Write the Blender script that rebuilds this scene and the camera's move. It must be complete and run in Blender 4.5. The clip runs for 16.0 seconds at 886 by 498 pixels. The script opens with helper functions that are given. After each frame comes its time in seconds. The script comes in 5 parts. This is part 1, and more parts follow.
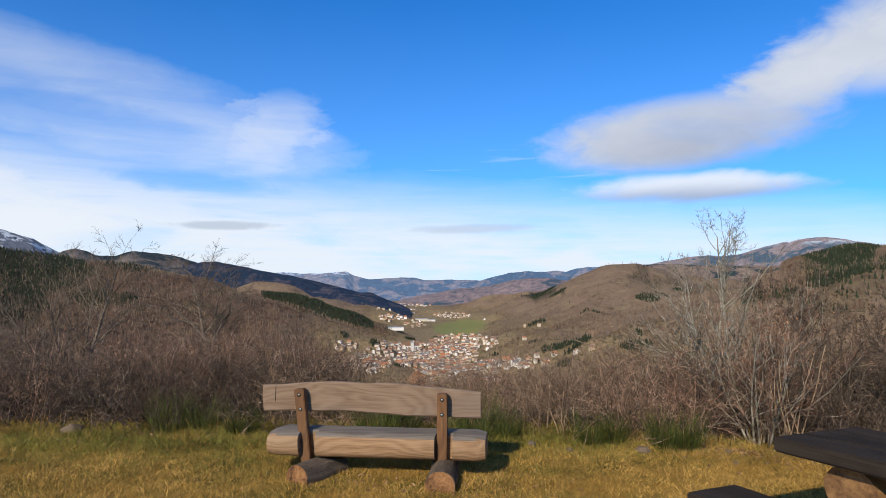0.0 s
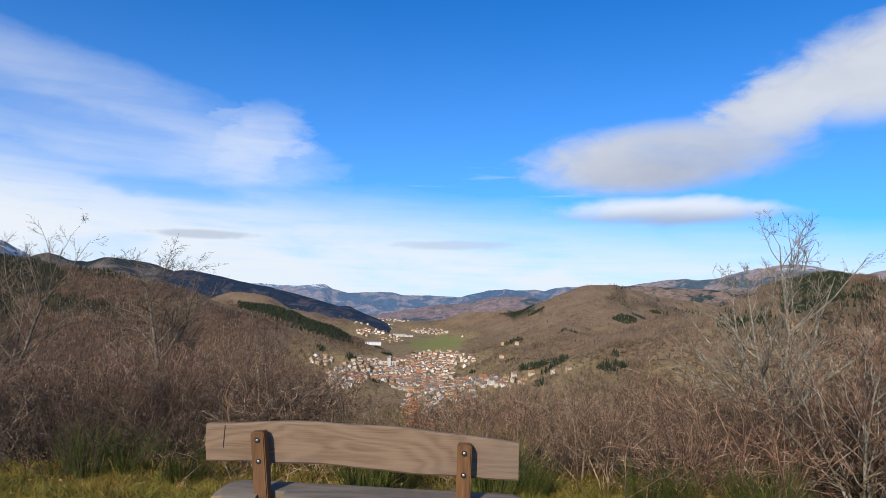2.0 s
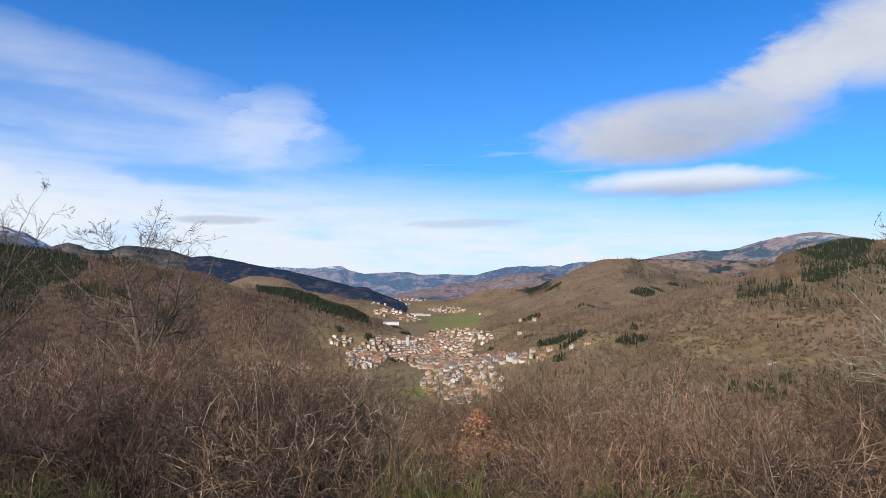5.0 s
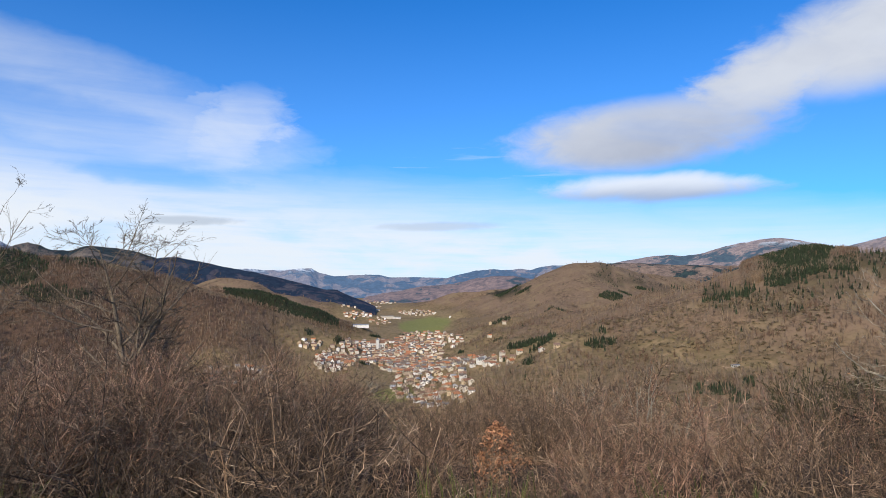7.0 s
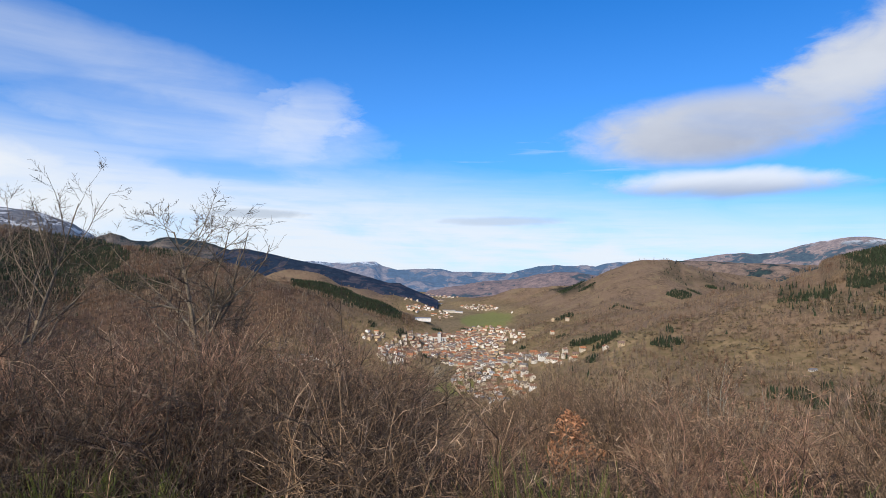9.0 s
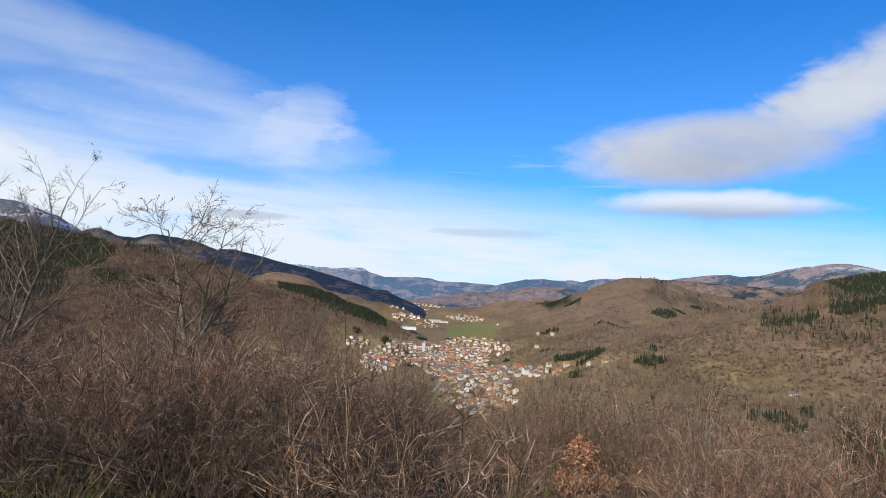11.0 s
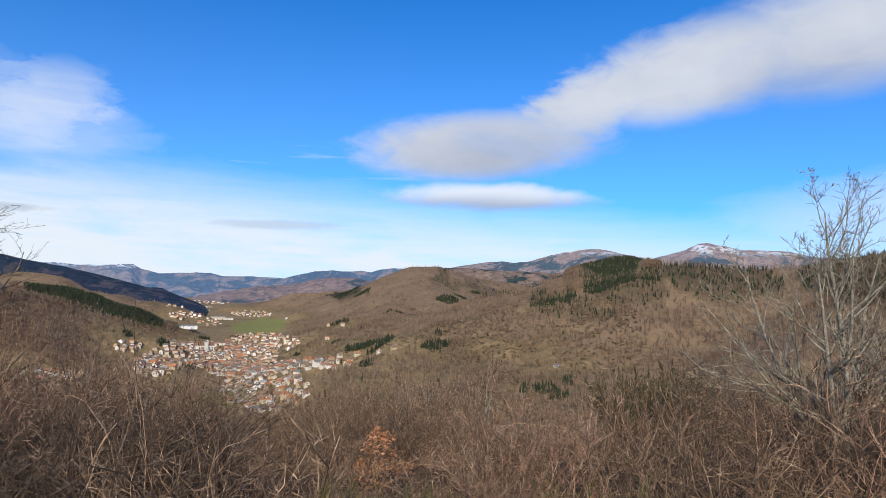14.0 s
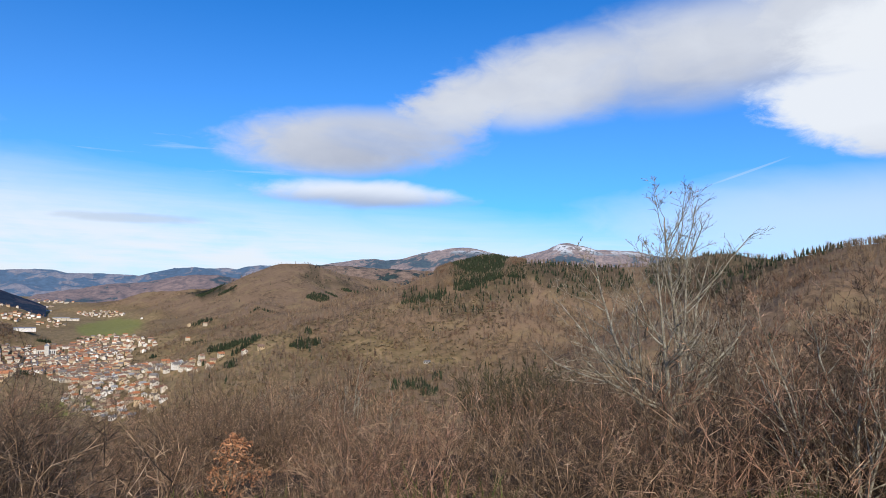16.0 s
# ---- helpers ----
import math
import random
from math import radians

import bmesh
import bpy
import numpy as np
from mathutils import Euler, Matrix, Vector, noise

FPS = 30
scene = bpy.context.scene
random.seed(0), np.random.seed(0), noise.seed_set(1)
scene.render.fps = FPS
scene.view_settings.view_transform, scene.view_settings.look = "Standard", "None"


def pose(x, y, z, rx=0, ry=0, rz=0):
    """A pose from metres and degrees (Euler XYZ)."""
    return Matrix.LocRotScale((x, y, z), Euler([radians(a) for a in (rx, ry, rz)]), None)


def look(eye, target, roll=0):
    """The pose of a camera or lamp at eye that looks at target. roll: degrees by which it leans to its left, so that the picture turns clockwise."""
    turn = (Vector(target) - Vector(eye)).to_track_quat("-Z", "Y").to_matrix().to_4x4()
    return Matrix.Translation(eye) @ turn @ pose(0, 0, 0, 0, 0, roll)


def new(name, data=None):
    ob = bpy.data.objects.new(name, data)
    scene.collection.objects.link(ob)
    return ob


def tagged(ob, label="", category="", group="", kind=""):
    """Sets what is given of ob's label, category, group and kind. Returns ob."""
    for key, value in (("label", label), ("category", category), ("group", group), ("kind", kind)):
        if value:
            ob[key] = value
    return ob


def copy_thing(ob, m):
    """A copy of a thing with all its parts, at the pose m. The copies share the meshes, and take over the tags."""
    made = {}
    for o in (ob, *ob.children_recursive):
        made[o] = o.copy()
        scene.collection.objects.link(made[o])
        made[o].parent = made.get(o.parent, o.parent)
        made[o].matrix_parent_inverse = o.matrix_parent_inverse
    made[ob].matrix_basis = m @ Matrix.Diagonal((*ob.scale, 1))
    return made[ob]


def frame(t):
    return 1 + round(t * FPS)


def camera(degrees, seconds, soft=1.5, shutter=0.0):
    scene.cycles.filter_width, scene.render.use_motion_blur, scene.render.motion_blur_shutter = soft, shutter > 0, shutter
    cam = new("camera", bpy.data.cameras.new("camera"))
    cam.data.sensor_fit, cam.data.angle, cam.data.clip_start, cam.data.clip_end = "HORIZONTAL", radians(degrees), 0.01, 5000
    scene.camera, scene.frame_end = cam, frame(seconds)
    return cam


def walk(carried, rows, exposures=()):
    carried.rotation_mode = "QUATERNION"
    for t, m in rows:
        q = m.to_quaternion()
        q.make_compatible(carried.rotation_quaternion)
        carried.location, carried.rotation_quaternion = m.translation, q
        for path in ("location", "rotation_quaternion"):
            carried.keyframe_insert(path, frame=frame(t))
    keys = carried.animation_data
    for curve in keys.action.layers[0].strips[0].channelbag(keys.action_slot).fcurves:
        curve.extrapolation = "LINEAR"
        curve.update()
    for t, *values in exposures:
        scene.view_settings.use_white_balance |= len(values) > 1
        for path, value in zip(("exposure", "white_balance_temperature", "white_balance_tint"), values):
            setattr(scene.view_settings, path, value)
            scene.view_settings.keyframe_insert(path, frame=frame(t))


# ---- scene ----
import functools

cam = camera(69.5, 16.0, soft=0.65)
# seconds, x, y, z, yaw, pitch, roll
PATH = [
    (0.0, -0.00, -0.00, 1.70, -0.00, 3.94, -0.00),
    (0.5, -0.07, 0.45, 1.69, -1.01, 4.61, -0.26),
    (1.0, -0.17, 0.85, 1.69, -2.59, 4.65, -0.67),
    (1.5, -0.22, 1.29, 1.68, -2.31, 5.61, -1.68),
    (2.0, -0.31, 1.78, 1.63, -1.92, 5.40, -1.64),
    (2.5, -0.47, 2.30, 1.61, -1.69, 4.87, -0.49),
    (3.0, -0.61, 2.86, 1.59, 0.02, 4.71, -0.39),
    (3.2, -0.67, 3.07, 1.58, 0.56, 4.51, -0.48),
    (5.3, -0.75, 4.15, 1.60, -1.05, 2.90, 0.22),
    (5.5, -0.78, 4.20, 1.60, -2.68, 2.28, 0.30),
    (6.0, -0.85, 4.26, 1.61, -3.53, 3.57, -0.24),
    (6.5, -0.98, 4.32, 1.62, -2.47, 3.35, -1.56),
    (7.0, -1.11, 4.36, 1.62, -3.10, 3.73, -0.29),
    (7.5, -1.18, 4.40, 1.60, -0.12, 3.71, -0.94),
    (8.0, -1.18, 4.43, 1.56, 3.17, 3.48, 0.52),
    (8.5, -1.17, 4.47, 1.52, 1.73, 2.15, 0.50),
    (8.7, -1.16, 4.50, 1.51, 1.95, 2.51, -0.28),
    (10.8, -1.34, 4.78, 1.52, 2.53, 4.35, -3.82),
    (11.0, -1.36, 4.78, 1.53, 1.27, 4.07, -3.76),
    (11.5, -1.43, 4.74, 1.55, -2.87, 4.39, -4.02),
    (12.0, -1.46, 4.66, 1.57, -6.67, 4.98, -4.91),
    (12.5, -1.49, 4.60, 1.59, -10.19, 4.87, -4.59),
    (13.0, -1.50, 4.57, 1.59, -12.57, 4.31, -3.11),
    (13.5, -1.46, 4.55, 1.60, -14.92, 4.28, -2.00),
    (14.0, -1.46, 4.55, 1.61, -17.40, 4.12, -1.37),
    (14.5, -1.43, 4.55, 1.61, -20.22, 4.26, -0.85),
    (15.0, -1.41, 4.55, 1.62, -23.91, 4.17, -0.99),
    (15.5, -1.39, 4.55, 1.63, -26.56, 4.11, -1.10),
    (16.0, -1.39, 4.55, 1.63, -28.85, 4.15, -1.13),
]
walk(cam, [(t, pose(x, y, z, 90 + p, r, w)) for t, x, y, z, w, p, r in PATH])

# ---- world, sun ----
SUN_EL, SUN_AZ = 30.0, 205.0          # degrees; azimuth clockwise from +y


class Nodes:
    """Short-hand for building node trees."""

    def __init__(self, tree):
        self.tree = tree
        tree.nodes.clear()

    def add(self, kind):
        return self.tree.nodes.new(kind)

    def link(self, a, b):
        self.tree.links.new(a, b)

    def put(self, socket, v):
        if isinstance(v, bpy.types.NodeSocket):
            self.link(v, socket)
        elif v is not None:
            socket.default_value = v

    def math(self, op, a, b=None, c=None, clamp=False):
        n = self.add("ShaderNodeMath")
        n.operation, n.use_clamp = op, clamp
        for i, v in enumerate((a, b, c)):
            if v is not None:
                self.put(n.inputs[i], v)
        return n.outputs[0]

    def mix(self, f, a, b, mode="MIX"):
        n = self.add("ShaderNodeMix")
        n.data_type, n.blend_type = "RGBA", mode
        self.put(n.inputs[0], f)
        for s, v in ((n.inputs[6], a), (n.inputs[7], b)):
            self.put(s, (*v, 1.0) if isinstance(v, tuple) and len(v) == 3 else v)
        return n.outputs[2]

    def smooth(self, v, lo, hi, a=0.0, b=1.0):
        n = self.add("ShaderNodeMapRange")
        n.interpolation_type = "SMOOTHSTEP"
        for i, w in enumerate((v, lo, hi, a, b)):
            self.put(n.inputs[i], w)
        return n.outputs[0]

    def noise(self, vec, scale, detail=4.0, rough=0.55, warp=0.0):
        n = self.add("ShaderNodeTexNoise")
        self.put(n.inputs["Vector"], vec)
        n.inputs["Scale"].default_value = scale
        n.inputs["Detail"].default_value = detail
        n.inputs["Roughness"].default_value = rough
        n.inputs["Distortion"].default_value = warp
        return n.outputs["Fac"]

    def xyz(self, x, y, z=0.0):
        n = self.add("ShaderNodeCombineXYZ")
        for s, v in zip(n.inputs, (x, y, z)):
            self.put(s, v)
        return n.outputs[0]


def build_sky():
    world = bpy.data.worlds.new("sky")
    scene.world = world
    world.use_nodes = True
    g = Nodes(world.node_tree)
    sky = g.add("ShaderNodeTexSky")
    sky.sky_type, sky.sun_disc = "NISHITA", False
    sky.sun_elevation, sky.sun_rotation = radians(SUN_EL), radians(SUN_AZ)
    sky.altitude, sky.air_density, sky.dust_density, sky.ozone_density = 600.0, 1.0, 0.35, 2.5
    way = g.add("ShaderNodeTexCoord").outputs["Generated"]
    sep = g.add("ShaderNodeSeparateXYZ")
    g.link(way, sep.inputs[0])
    az = g.math("MULTIPLY", g.math("ARCTAN2", sep.outputs[0], sep.outputs[1]), 57.2958)
    el = g.math("MULTIPLY", g.math("ARCSINE", sep.outputs[2]), 57.2958)
    flat = g.xyz(g.math("MULTIPLY", az, 0.05), g.math("MULTIPLY", el, 0.13))
    wisp = g.noise(flat, 2.0, 6.0, 0.55, 0.5)
    fine = g.noise(g.xyz(g.math("MULTIPLY", az, 0.10), g.math("MULTIPLY", el, 0.2)), 3.4, 8.0, 0.62, 0.4)
    soft = g.noise(g.xyz(g.math("MULTIPLY", az, 0.03), g.math("MULTIPLY", el, 0.05)), 2.0, 3.0)
    wa = g.math("MULTIPLY", g.math("SUBTRACT", fine, 0.5), 7.0)
    we = g.math("MULTIPLY", g.math("SUBTRACT", wisp, 0.5), 4.0)
    azw, elw = g.math("ADD", az, wa), g.math("ADD", el, we)

    def blob(a0, e0, ra, re, tilt=0.0, lo=1.5, hi=0.1, warp=1.0):
        u = g.math("SUBTRACT", azw if warp else az, a0)
        v = g.math("SUBTRACT", g.math("MULTIPLY_ADD", we, 0.35 * warp, el), e0)
        if tilt:
            c, s = math.cos(radians(tilt)), math.sin(radians(tilt))
            u, v = (g.math("ADD", g.math("MULTIPLY", u, c), g.math("MULTIPLY", v, s)),
                    g.math("SUBTRACT", g.math("MULTIPLY", v, c), g.math("MULTIPLY", u, s)))
        q = g.math("ADD", g.math("POWER", g.math("ABSOLUTE", g.math("DIVIDE", u, ra)), 2.0),
                   g.math("POWER", g.math("ABSOLUTE", g.math("DIVIDE", v, re)), 2.0))
        return g.smooth(q, lo, hi)

    def most(*m):
        out = m[0]
        for k in m[1:]:
            out = g.math("MAXIMUM", out, k)
        return out

    tint = g.mix(1.0, sky.outputs[0], SKY_TINT, "MULTIPLY")
    base = g.mix(1.0, tint, (SKY, SKY, SKY), "MULTIPLY")
    # thin high veil: thick towards the horizon and over the sheet on one side
    comb = g.noise(g.xyz(g.math("MULTIPLY_ADD", el, 0.10, g.math("MULTIPLY", az, 0.055)), g.math("MULTIPLY", el, 0.75)), 1.6, 7.0, 0.6, 0.35)
    low = g.smooth(g.math("MULTIPLY_ADD", az, 0.07, elw), 12.5, 4.0)
    thick = blob(-45, 7.0, 27, 5.0, -9, 1.5, 0.3, 0.6)
    sheet = most(g.math("MULTIPLY", blob(-23, 12.6, 14, 3.4, -4, 2.0, 0.0), 0.52), g.math("MULTIPLY", blob(-38, 17.0, 19, 2.8, -4, 2.0, 0.0), 0.4),
                 g.math("MULTIPLY", blob(-15.5, 13.0, 5.0, 3.4, 30, 1.8, 0.0), 0.62), g.math("MULTIPLY", blob(-17.6, 15.9, 2.6, 0.6, 15, 1.8, 0.0), 0.35))
    haze = g.smooth(el, 30, 0, 0.0, 0.14)
    veil = g.math("MULTIPLY", low, g.smooth(g.math("MULTIPLY_ADD", comb, 0.35, g.math("MULTIPLY", wisp, 0.65)), 0.30, 0.58, 0.62, 0.97))
    sheet = g.math("MULTIPLY", sheet, g.smooth(g.math("MULTIPLY_ADD", comb, 0.35, g.math("MULTIPLY", wisp, 0.65)), 0.25, 0.7, 0.62, 1.1))
    sheet = g.math("MAXIMUM", sheet, g.math("MULTIPLY", thick, g.smooth(wisp, 0.25, 0.6, 0.8, 1.0)))
    streak = g.math("MULTIPLY", g.smooth(comb, 0.48, 0.78, 0.0, 0.45), g.math("MULTIPLY", g.smooth(el, 17, 9), g.smooth(az, 30, 10)))
    cover = g.math("MAXIMUM", g.math("MAXIMUM", veil, sheet), g.math("MAXIMUM", streak, haze))
    gap = most(blob(-21, 9.2, 6.0, 0.8, -3, 2.0, 0.0, 1.0), g.math("MULTIPLY", blob(-29, 13.9, 7.0, 1.1, -5, 2.2, 0.0, 1.0), 0.7))
    cover = g.math("MAXIMUM", cover, g.math("MULTIPLY", blob(62, 5.5, 22, 4.5, 0, 1.9, 0.0), 0.6))
    cover = g.math("MULTIPLY", cover, g.math("SUBTRACT", 1.0, g.math("MULTIPLY", gap, 0.5)))
    white = g.mix(g.smooth(el, 1, 16), CLOUD_LOW, CLOUD_WHITE)
    out = g.mix(cover, base, white)
    # grey flat-bottomed bank with its tail, and bright heaps farther round
    bank = most(blob(20.5, 13.3, 11.8, 3.1, 3, 1.3, 0.2), blob(30.5, 16.9, 9, 3.0, 22, 1.45, 0.1), blob(39.5, 19.0, 11, 3.9, 9, 1.4, 0.15),
                blob(51, 20.2, 13, 4.3, 2, 1.5, 0.05), blob(62, 22, 12, 4.8, 8, 1.4, 0.25))
    lens = blob(21.5, 8.85, 9.6, 1.25, -1, 1.35, 0.1)
    shade = g.smooth(g.math("ADD", g.math("SUBTRACT", el, g.math("MULTIPLY", az, 0.16)), g.math("MULTIPLY", we, 0.9)), 6.6, 13.0)
    grey = g.mix(shade, CLOUD_GREY, CLOUD_PALE)
    grey = g.mix(g.smooth(g.math("MULTIPLY_ADD", fine, 0.2, g.math("MULTIPLY", soft, 0.8)), 0.36, 0.66, 0.0, 0.4), grey, CLOUD_WHITE)
    out = g.mix(g.math("MULTIPLY", bank, g.smooth(wisp, 0.25, 0.55, 0.84, 0.97)), out, grey)
    out = g.mix(g.math("MULTIPLY", lens, 0.9), out, g.mix(g.smooth(g.math("MULTIPLY_ADD", we, 0.2, el), 7.8, 9.4), CLOUD_GREY, CLOUD_WHITE))
    heap = most(blob(66.5, 14.0, 12.2, 3.6, -10, 1.15, 0.55), blob(69, 19, 12, 4.4, 0, 1.3, 0.4))
    out = g.mix(g.math("MULTIPLY", heap, 0.97), out, g.mix(g.smooth(g.math("MULTIPLY_ADD", we, 0.6, el), 10.0, 13.5), CLOUD_PALE, CLOUD_WHITE))
    # small dark lenses over the horizon, and a short vapour trail
    slip = most(blob(-19.3, 5.75, 4.6, 0.42, 1, 1.3, 0.2, 0.3), g.math("MULTIPLY", blob(2.5, 5.75, 5.6, 0.45, 1, 1.3, 0.1, 0.3), 0.7))
    out = g.mix(g.math("MULTIPLY", slip, 0.6), out, CLOUD_SLATE)
    trail = blob(54.4, 10.45, 3.3, 0.11, 17.8, 1.2, 0.2, 0)
    out = g.mix(g.math("MULTIPLY", trail, 0.2), out, CLOUD_WHITE)
    # grey layer added overhead, out of view, to dim the fill light and its blue
    high = g.math("MULTIPLY", g.smooth(el, 30, 52), g.smooth(wisp, 0.25, 0.7, 0.45, 0.75))
    out = g.mix(high, out, OVERHEAD_GREY)
    bg = g.add("ShaderNodeBackground")
    g.link(out, bg.inputs[0])
    bg.inputs[1].default_value = 1.0
    g.link(bg.outputs[0], g.add("ShaderNodeOutputWorld").inputs[0])


SKY = 0.108
OVERHEAD_GREY = (0.17, 0.20, 0.25)
SKY_TINT = (0.13, 0.86, 1.64)
CLOUD_LOW, CLOUD_WHITE = (0.83, 0.89, 0.97), (0.84, 0.88, 0.94)
CLOUD_GREY, CLOUD_PALE, CLOUD_SLATE = (0.41, 0.45, 0.56), (0.60, 0.64, 0.73), (0.42, 0.50, 0.62)
build_sky()
sun = new("sun", bpy.data.lights.new("sun", "SUN"))
sun.data.energy, sun.data.angle, sun.data.color = 4.6, radians(0.6), (1.0, 0.875, 0.69)
_a, _e = radians(SUN_AZ), radians(SUN_EL)
sun.matrix_world = look((0, 0, 60), (-math.sin(_a) * math.cos(_e) * 10, -math.cos(_a) * math.cos(_e) * 10, 60 - math.sin(_e) * 10))

# ---- materials ----
def material(name, colours, scale=4.0, rough=0.85, bump=0.3, fine=6.0, stretch=(1, 1, 1), island=0.0, each=0.0, metal=0.0, coords="Object", detail=6.0):
    """A node material: colours blended by noise at two scales, with relief; island, each: spread of tone by piece and by object."""
    m = bpy.data.materials.new(name)
    m.use_nodes = True
    g = Nodes(m.node_tree)
    vec = g.add("ShaderNodeTexCoord").outputs[coords]
    mp = g.add("ShaderNodeMapping")
    g.link(vec, mp.inputs[0])
    mp.inputs["Scale"].default_value = stretch
    big = g.noise(mp.outputs[0], scale, detail, 0.6, 0.3)
    small = g.noise(mp.outputs[0], scale * fine, 5.0, 0.65)
    f = g.math("MULTIPLY_ADD", small, 0.45, g.math("MULTIPLY", big, 0.55))
    ramp = g.add("ShaderNodeValToRGB")
    ramp.color_ramp.elements[0].position, ramp.color_ramp.elements[1].position = 0.36, 0.64
    el = ramp.color_ramp.elements
    el[0].color, el[1].color = (*colours[0], 1), (*colours[-1], 1)
    for i, c in enumerate(colours[1:-1]):
        e = el.new(0.36 + 0.28 * (i + 1) / (len(colours) - 1))
        e.color = (*c, 1)
    g.link(f, ramp.inputs[0])
    col = ramp.outputs[0]
    if island or each:
        src = g.add("ShaderNodeNewGeometry").outputs["Random Per Island"] if island else g.add("ShaderNodeObjectInfo").outputs["Random"]
        k = island or each
        v = g.smooth(src, 0.0, 1.0, 1.0 - k, 1.0 + k)
        n = g.add("ShaderNodeVectorMath")
        n.operation = "SCALE"
        g.link(col, n.inputs[0])
        g.link(v, n.inputs["Scale"])
        col = n.outputs[0]
    b = g.add("ShaderNodeBsdfPrincipled")
    g.link(col, b.inputs["Base Color"])
    b.inputs["Roughness"].default_value, b.inputs["Metallic"].default_value = rough, metal
    b.inputs["Specular IOR Level"].default_value = 0.3
    if bump:
        n = g.add("ShaderNodeBump")
        n.inputs["Strength"].default_value = bump
        n.inputs["Distance"].default_value = 0.02
        g.link(f, n.inputs["Height"])
        g.link(n.outputs[0], b.inputs["Normal"])
    g.link(b.outputs[0], g.add("ShaderNodeOutputMaterial").inputs[0])
    return m


def timber(name, colours, grey, rings=9.0, rough=0.85, bump=0.5, along=(0.35, 1.0, 1.0), spec=0.25, seed=0.0):
    """Sawn wood: year rings cut at a slant, fine fibres along the piece, dark checks, and greyed blotches."""
    m = bpy.data.materials.new(name)
    m.use_nodes = True
    g = Nodes(m.node_tree)
    mp = g.add("ShaderNodeMapping")
    g.link(g.add("ShaderNodeTexCoord").outputs["Object"], mp.inputs[0])
    mp.inputs["Scale"].default_value, mp.inputs["Location"].default_value = along, (seed, seed * 0.7, seed * 0.3)
    v = mp.outputs[0]
    bend = g.noise(v, 1.7, 3.0, 0.5)
    knot = g.noise(v, 3.4, 2.0, 0.5, 0.6)
    fibre = g.add("ShaderNodeMapping")
    g.link(v, fibre.inputs[0])
    fibre.inputs["Scale"].default_value = tuple(1.6 if k < 1 else 26.0 for k in along)
    fib = g.noise(fibre.outputs[0], 5.0, 6.0, 0.7)
    sep = g.add("ShaderNodeSeparateXYZ")
    g.link(v, sep.inputs[0])
    across = g.math("ADD", g.math("MULTIPLY", sep.outputs[2 if along[2] >= 1 else 0], 1.0), g.math("MULTIPLY", sep.outputs[1], 0.5))
    ring = g.math("SINE", g.math("MULTIPLY", g.math("ADD", across, g.math("ADD", g.math("MULTIPLY", bend, 0.75), g.math("MULTIPLY", knot, 0.35))), rings * 6.28))
    f = g.math("ADD", g.math("MULTIPLY_ADD", ring, 0.065, 0.5), g.math("MULTIPLY", g.math("SUBTRACT", fib, 0.5), 0.6))
    ramp = g.add("ShaderNodeValToRGB")
    el = ramp.color_ramp.elements
    el[0].position, el[1].position = 0.25, 0.78
    el[0].color, el[1].color = (*colours[0], 1), (*colours[2], 1)
    e = el.new(0.5)
    e.color = (*colours[1], 1)
    g.link(f, ramp.inputs[0])
    col = g.mix(g.smooth(bend, 0.42, 0.62, 0.0, 0.4), ramp.outputs[0], grey)
    check = g.math("MULTIPLY", g.smooth(fib, 0.34, 0.27), g.smooth(knot, 0.4, 0.6, 0.3, 0.9))
    col = g.mix(check, col, tuple(0.25 * c for c in colours[0]))
    b = g.add("ShaderNodeBsdfPrincipled")
    g.link(col, b.inputs["Base Color"])
    b.inputs["Roughness"].default_value, b.inputs["Specular IOR Level"].default_value = rough, spec
    n = g.add("ShaderNodeBump")
    n.inputs["Strength"].default_value, n.inputs["Distance"].default_value = bump, 0.008
    g.link(g.math("SUBTRACT", f, check), n.inputs["Height"])
    g.link(n.outputs[0], b.inputs["Normal"])
    g.link(b.outputs[0], g.add("ShaderNodeOutputMaterial").inputs[0])
    return m


def palette(name, colours, rough=0.8, dirt=0.25, scale=0.6, island=False):
    """One of several paints, picked for each object (or loose piece) by its random number, with weathering."""
    m = bpy.data.materials.new(name)
    m.use_nodes = True
    g = Nodes(m.node_tree)
    ramp = g.add("ShaderNodeValToRGB")
    ramp.color_ramp.interpolation = "CONSTANT"
    el = ramp.color_ramp.elements
    while len(el) < len(colours):
        el.new(1.0)
    for i, c in enumerate(colours):
        el[i].position, el[i].color = i / len(colours), (*c, 1)
    g.link(g.add("ShaderNodeNewGeometry").outputs["Random Per Island"] if island else g.add("ShaderNodeObjectInfo").outputs["Random"], ramp.inputs[0])
    stain = g.noise(g.add("ShaderNodeTexCoord").outputs["Object"], scale, 5.0)
    n = g.add("ShaderNodeVectorMath")
    n.operation = "SCALE"
    g.link(ramp.outputs[0], n.inputs[0])
    g.link(g.smooth(stain, 0.3, 0.7, 1.0 - dirt, 1.0 + dirt * 0.4), n.inputs["Scale"])
    b = g.add("ShaderNodeBsdfPrincipled")
    g.link(n.outputs[0], b.inputs["Base Color"])
    b.inputs["Roughness"].default_value = rough
    g.link(b.outputs[0], g.add("ShaderNodeOutputMaterial").inputs[0])
    return m


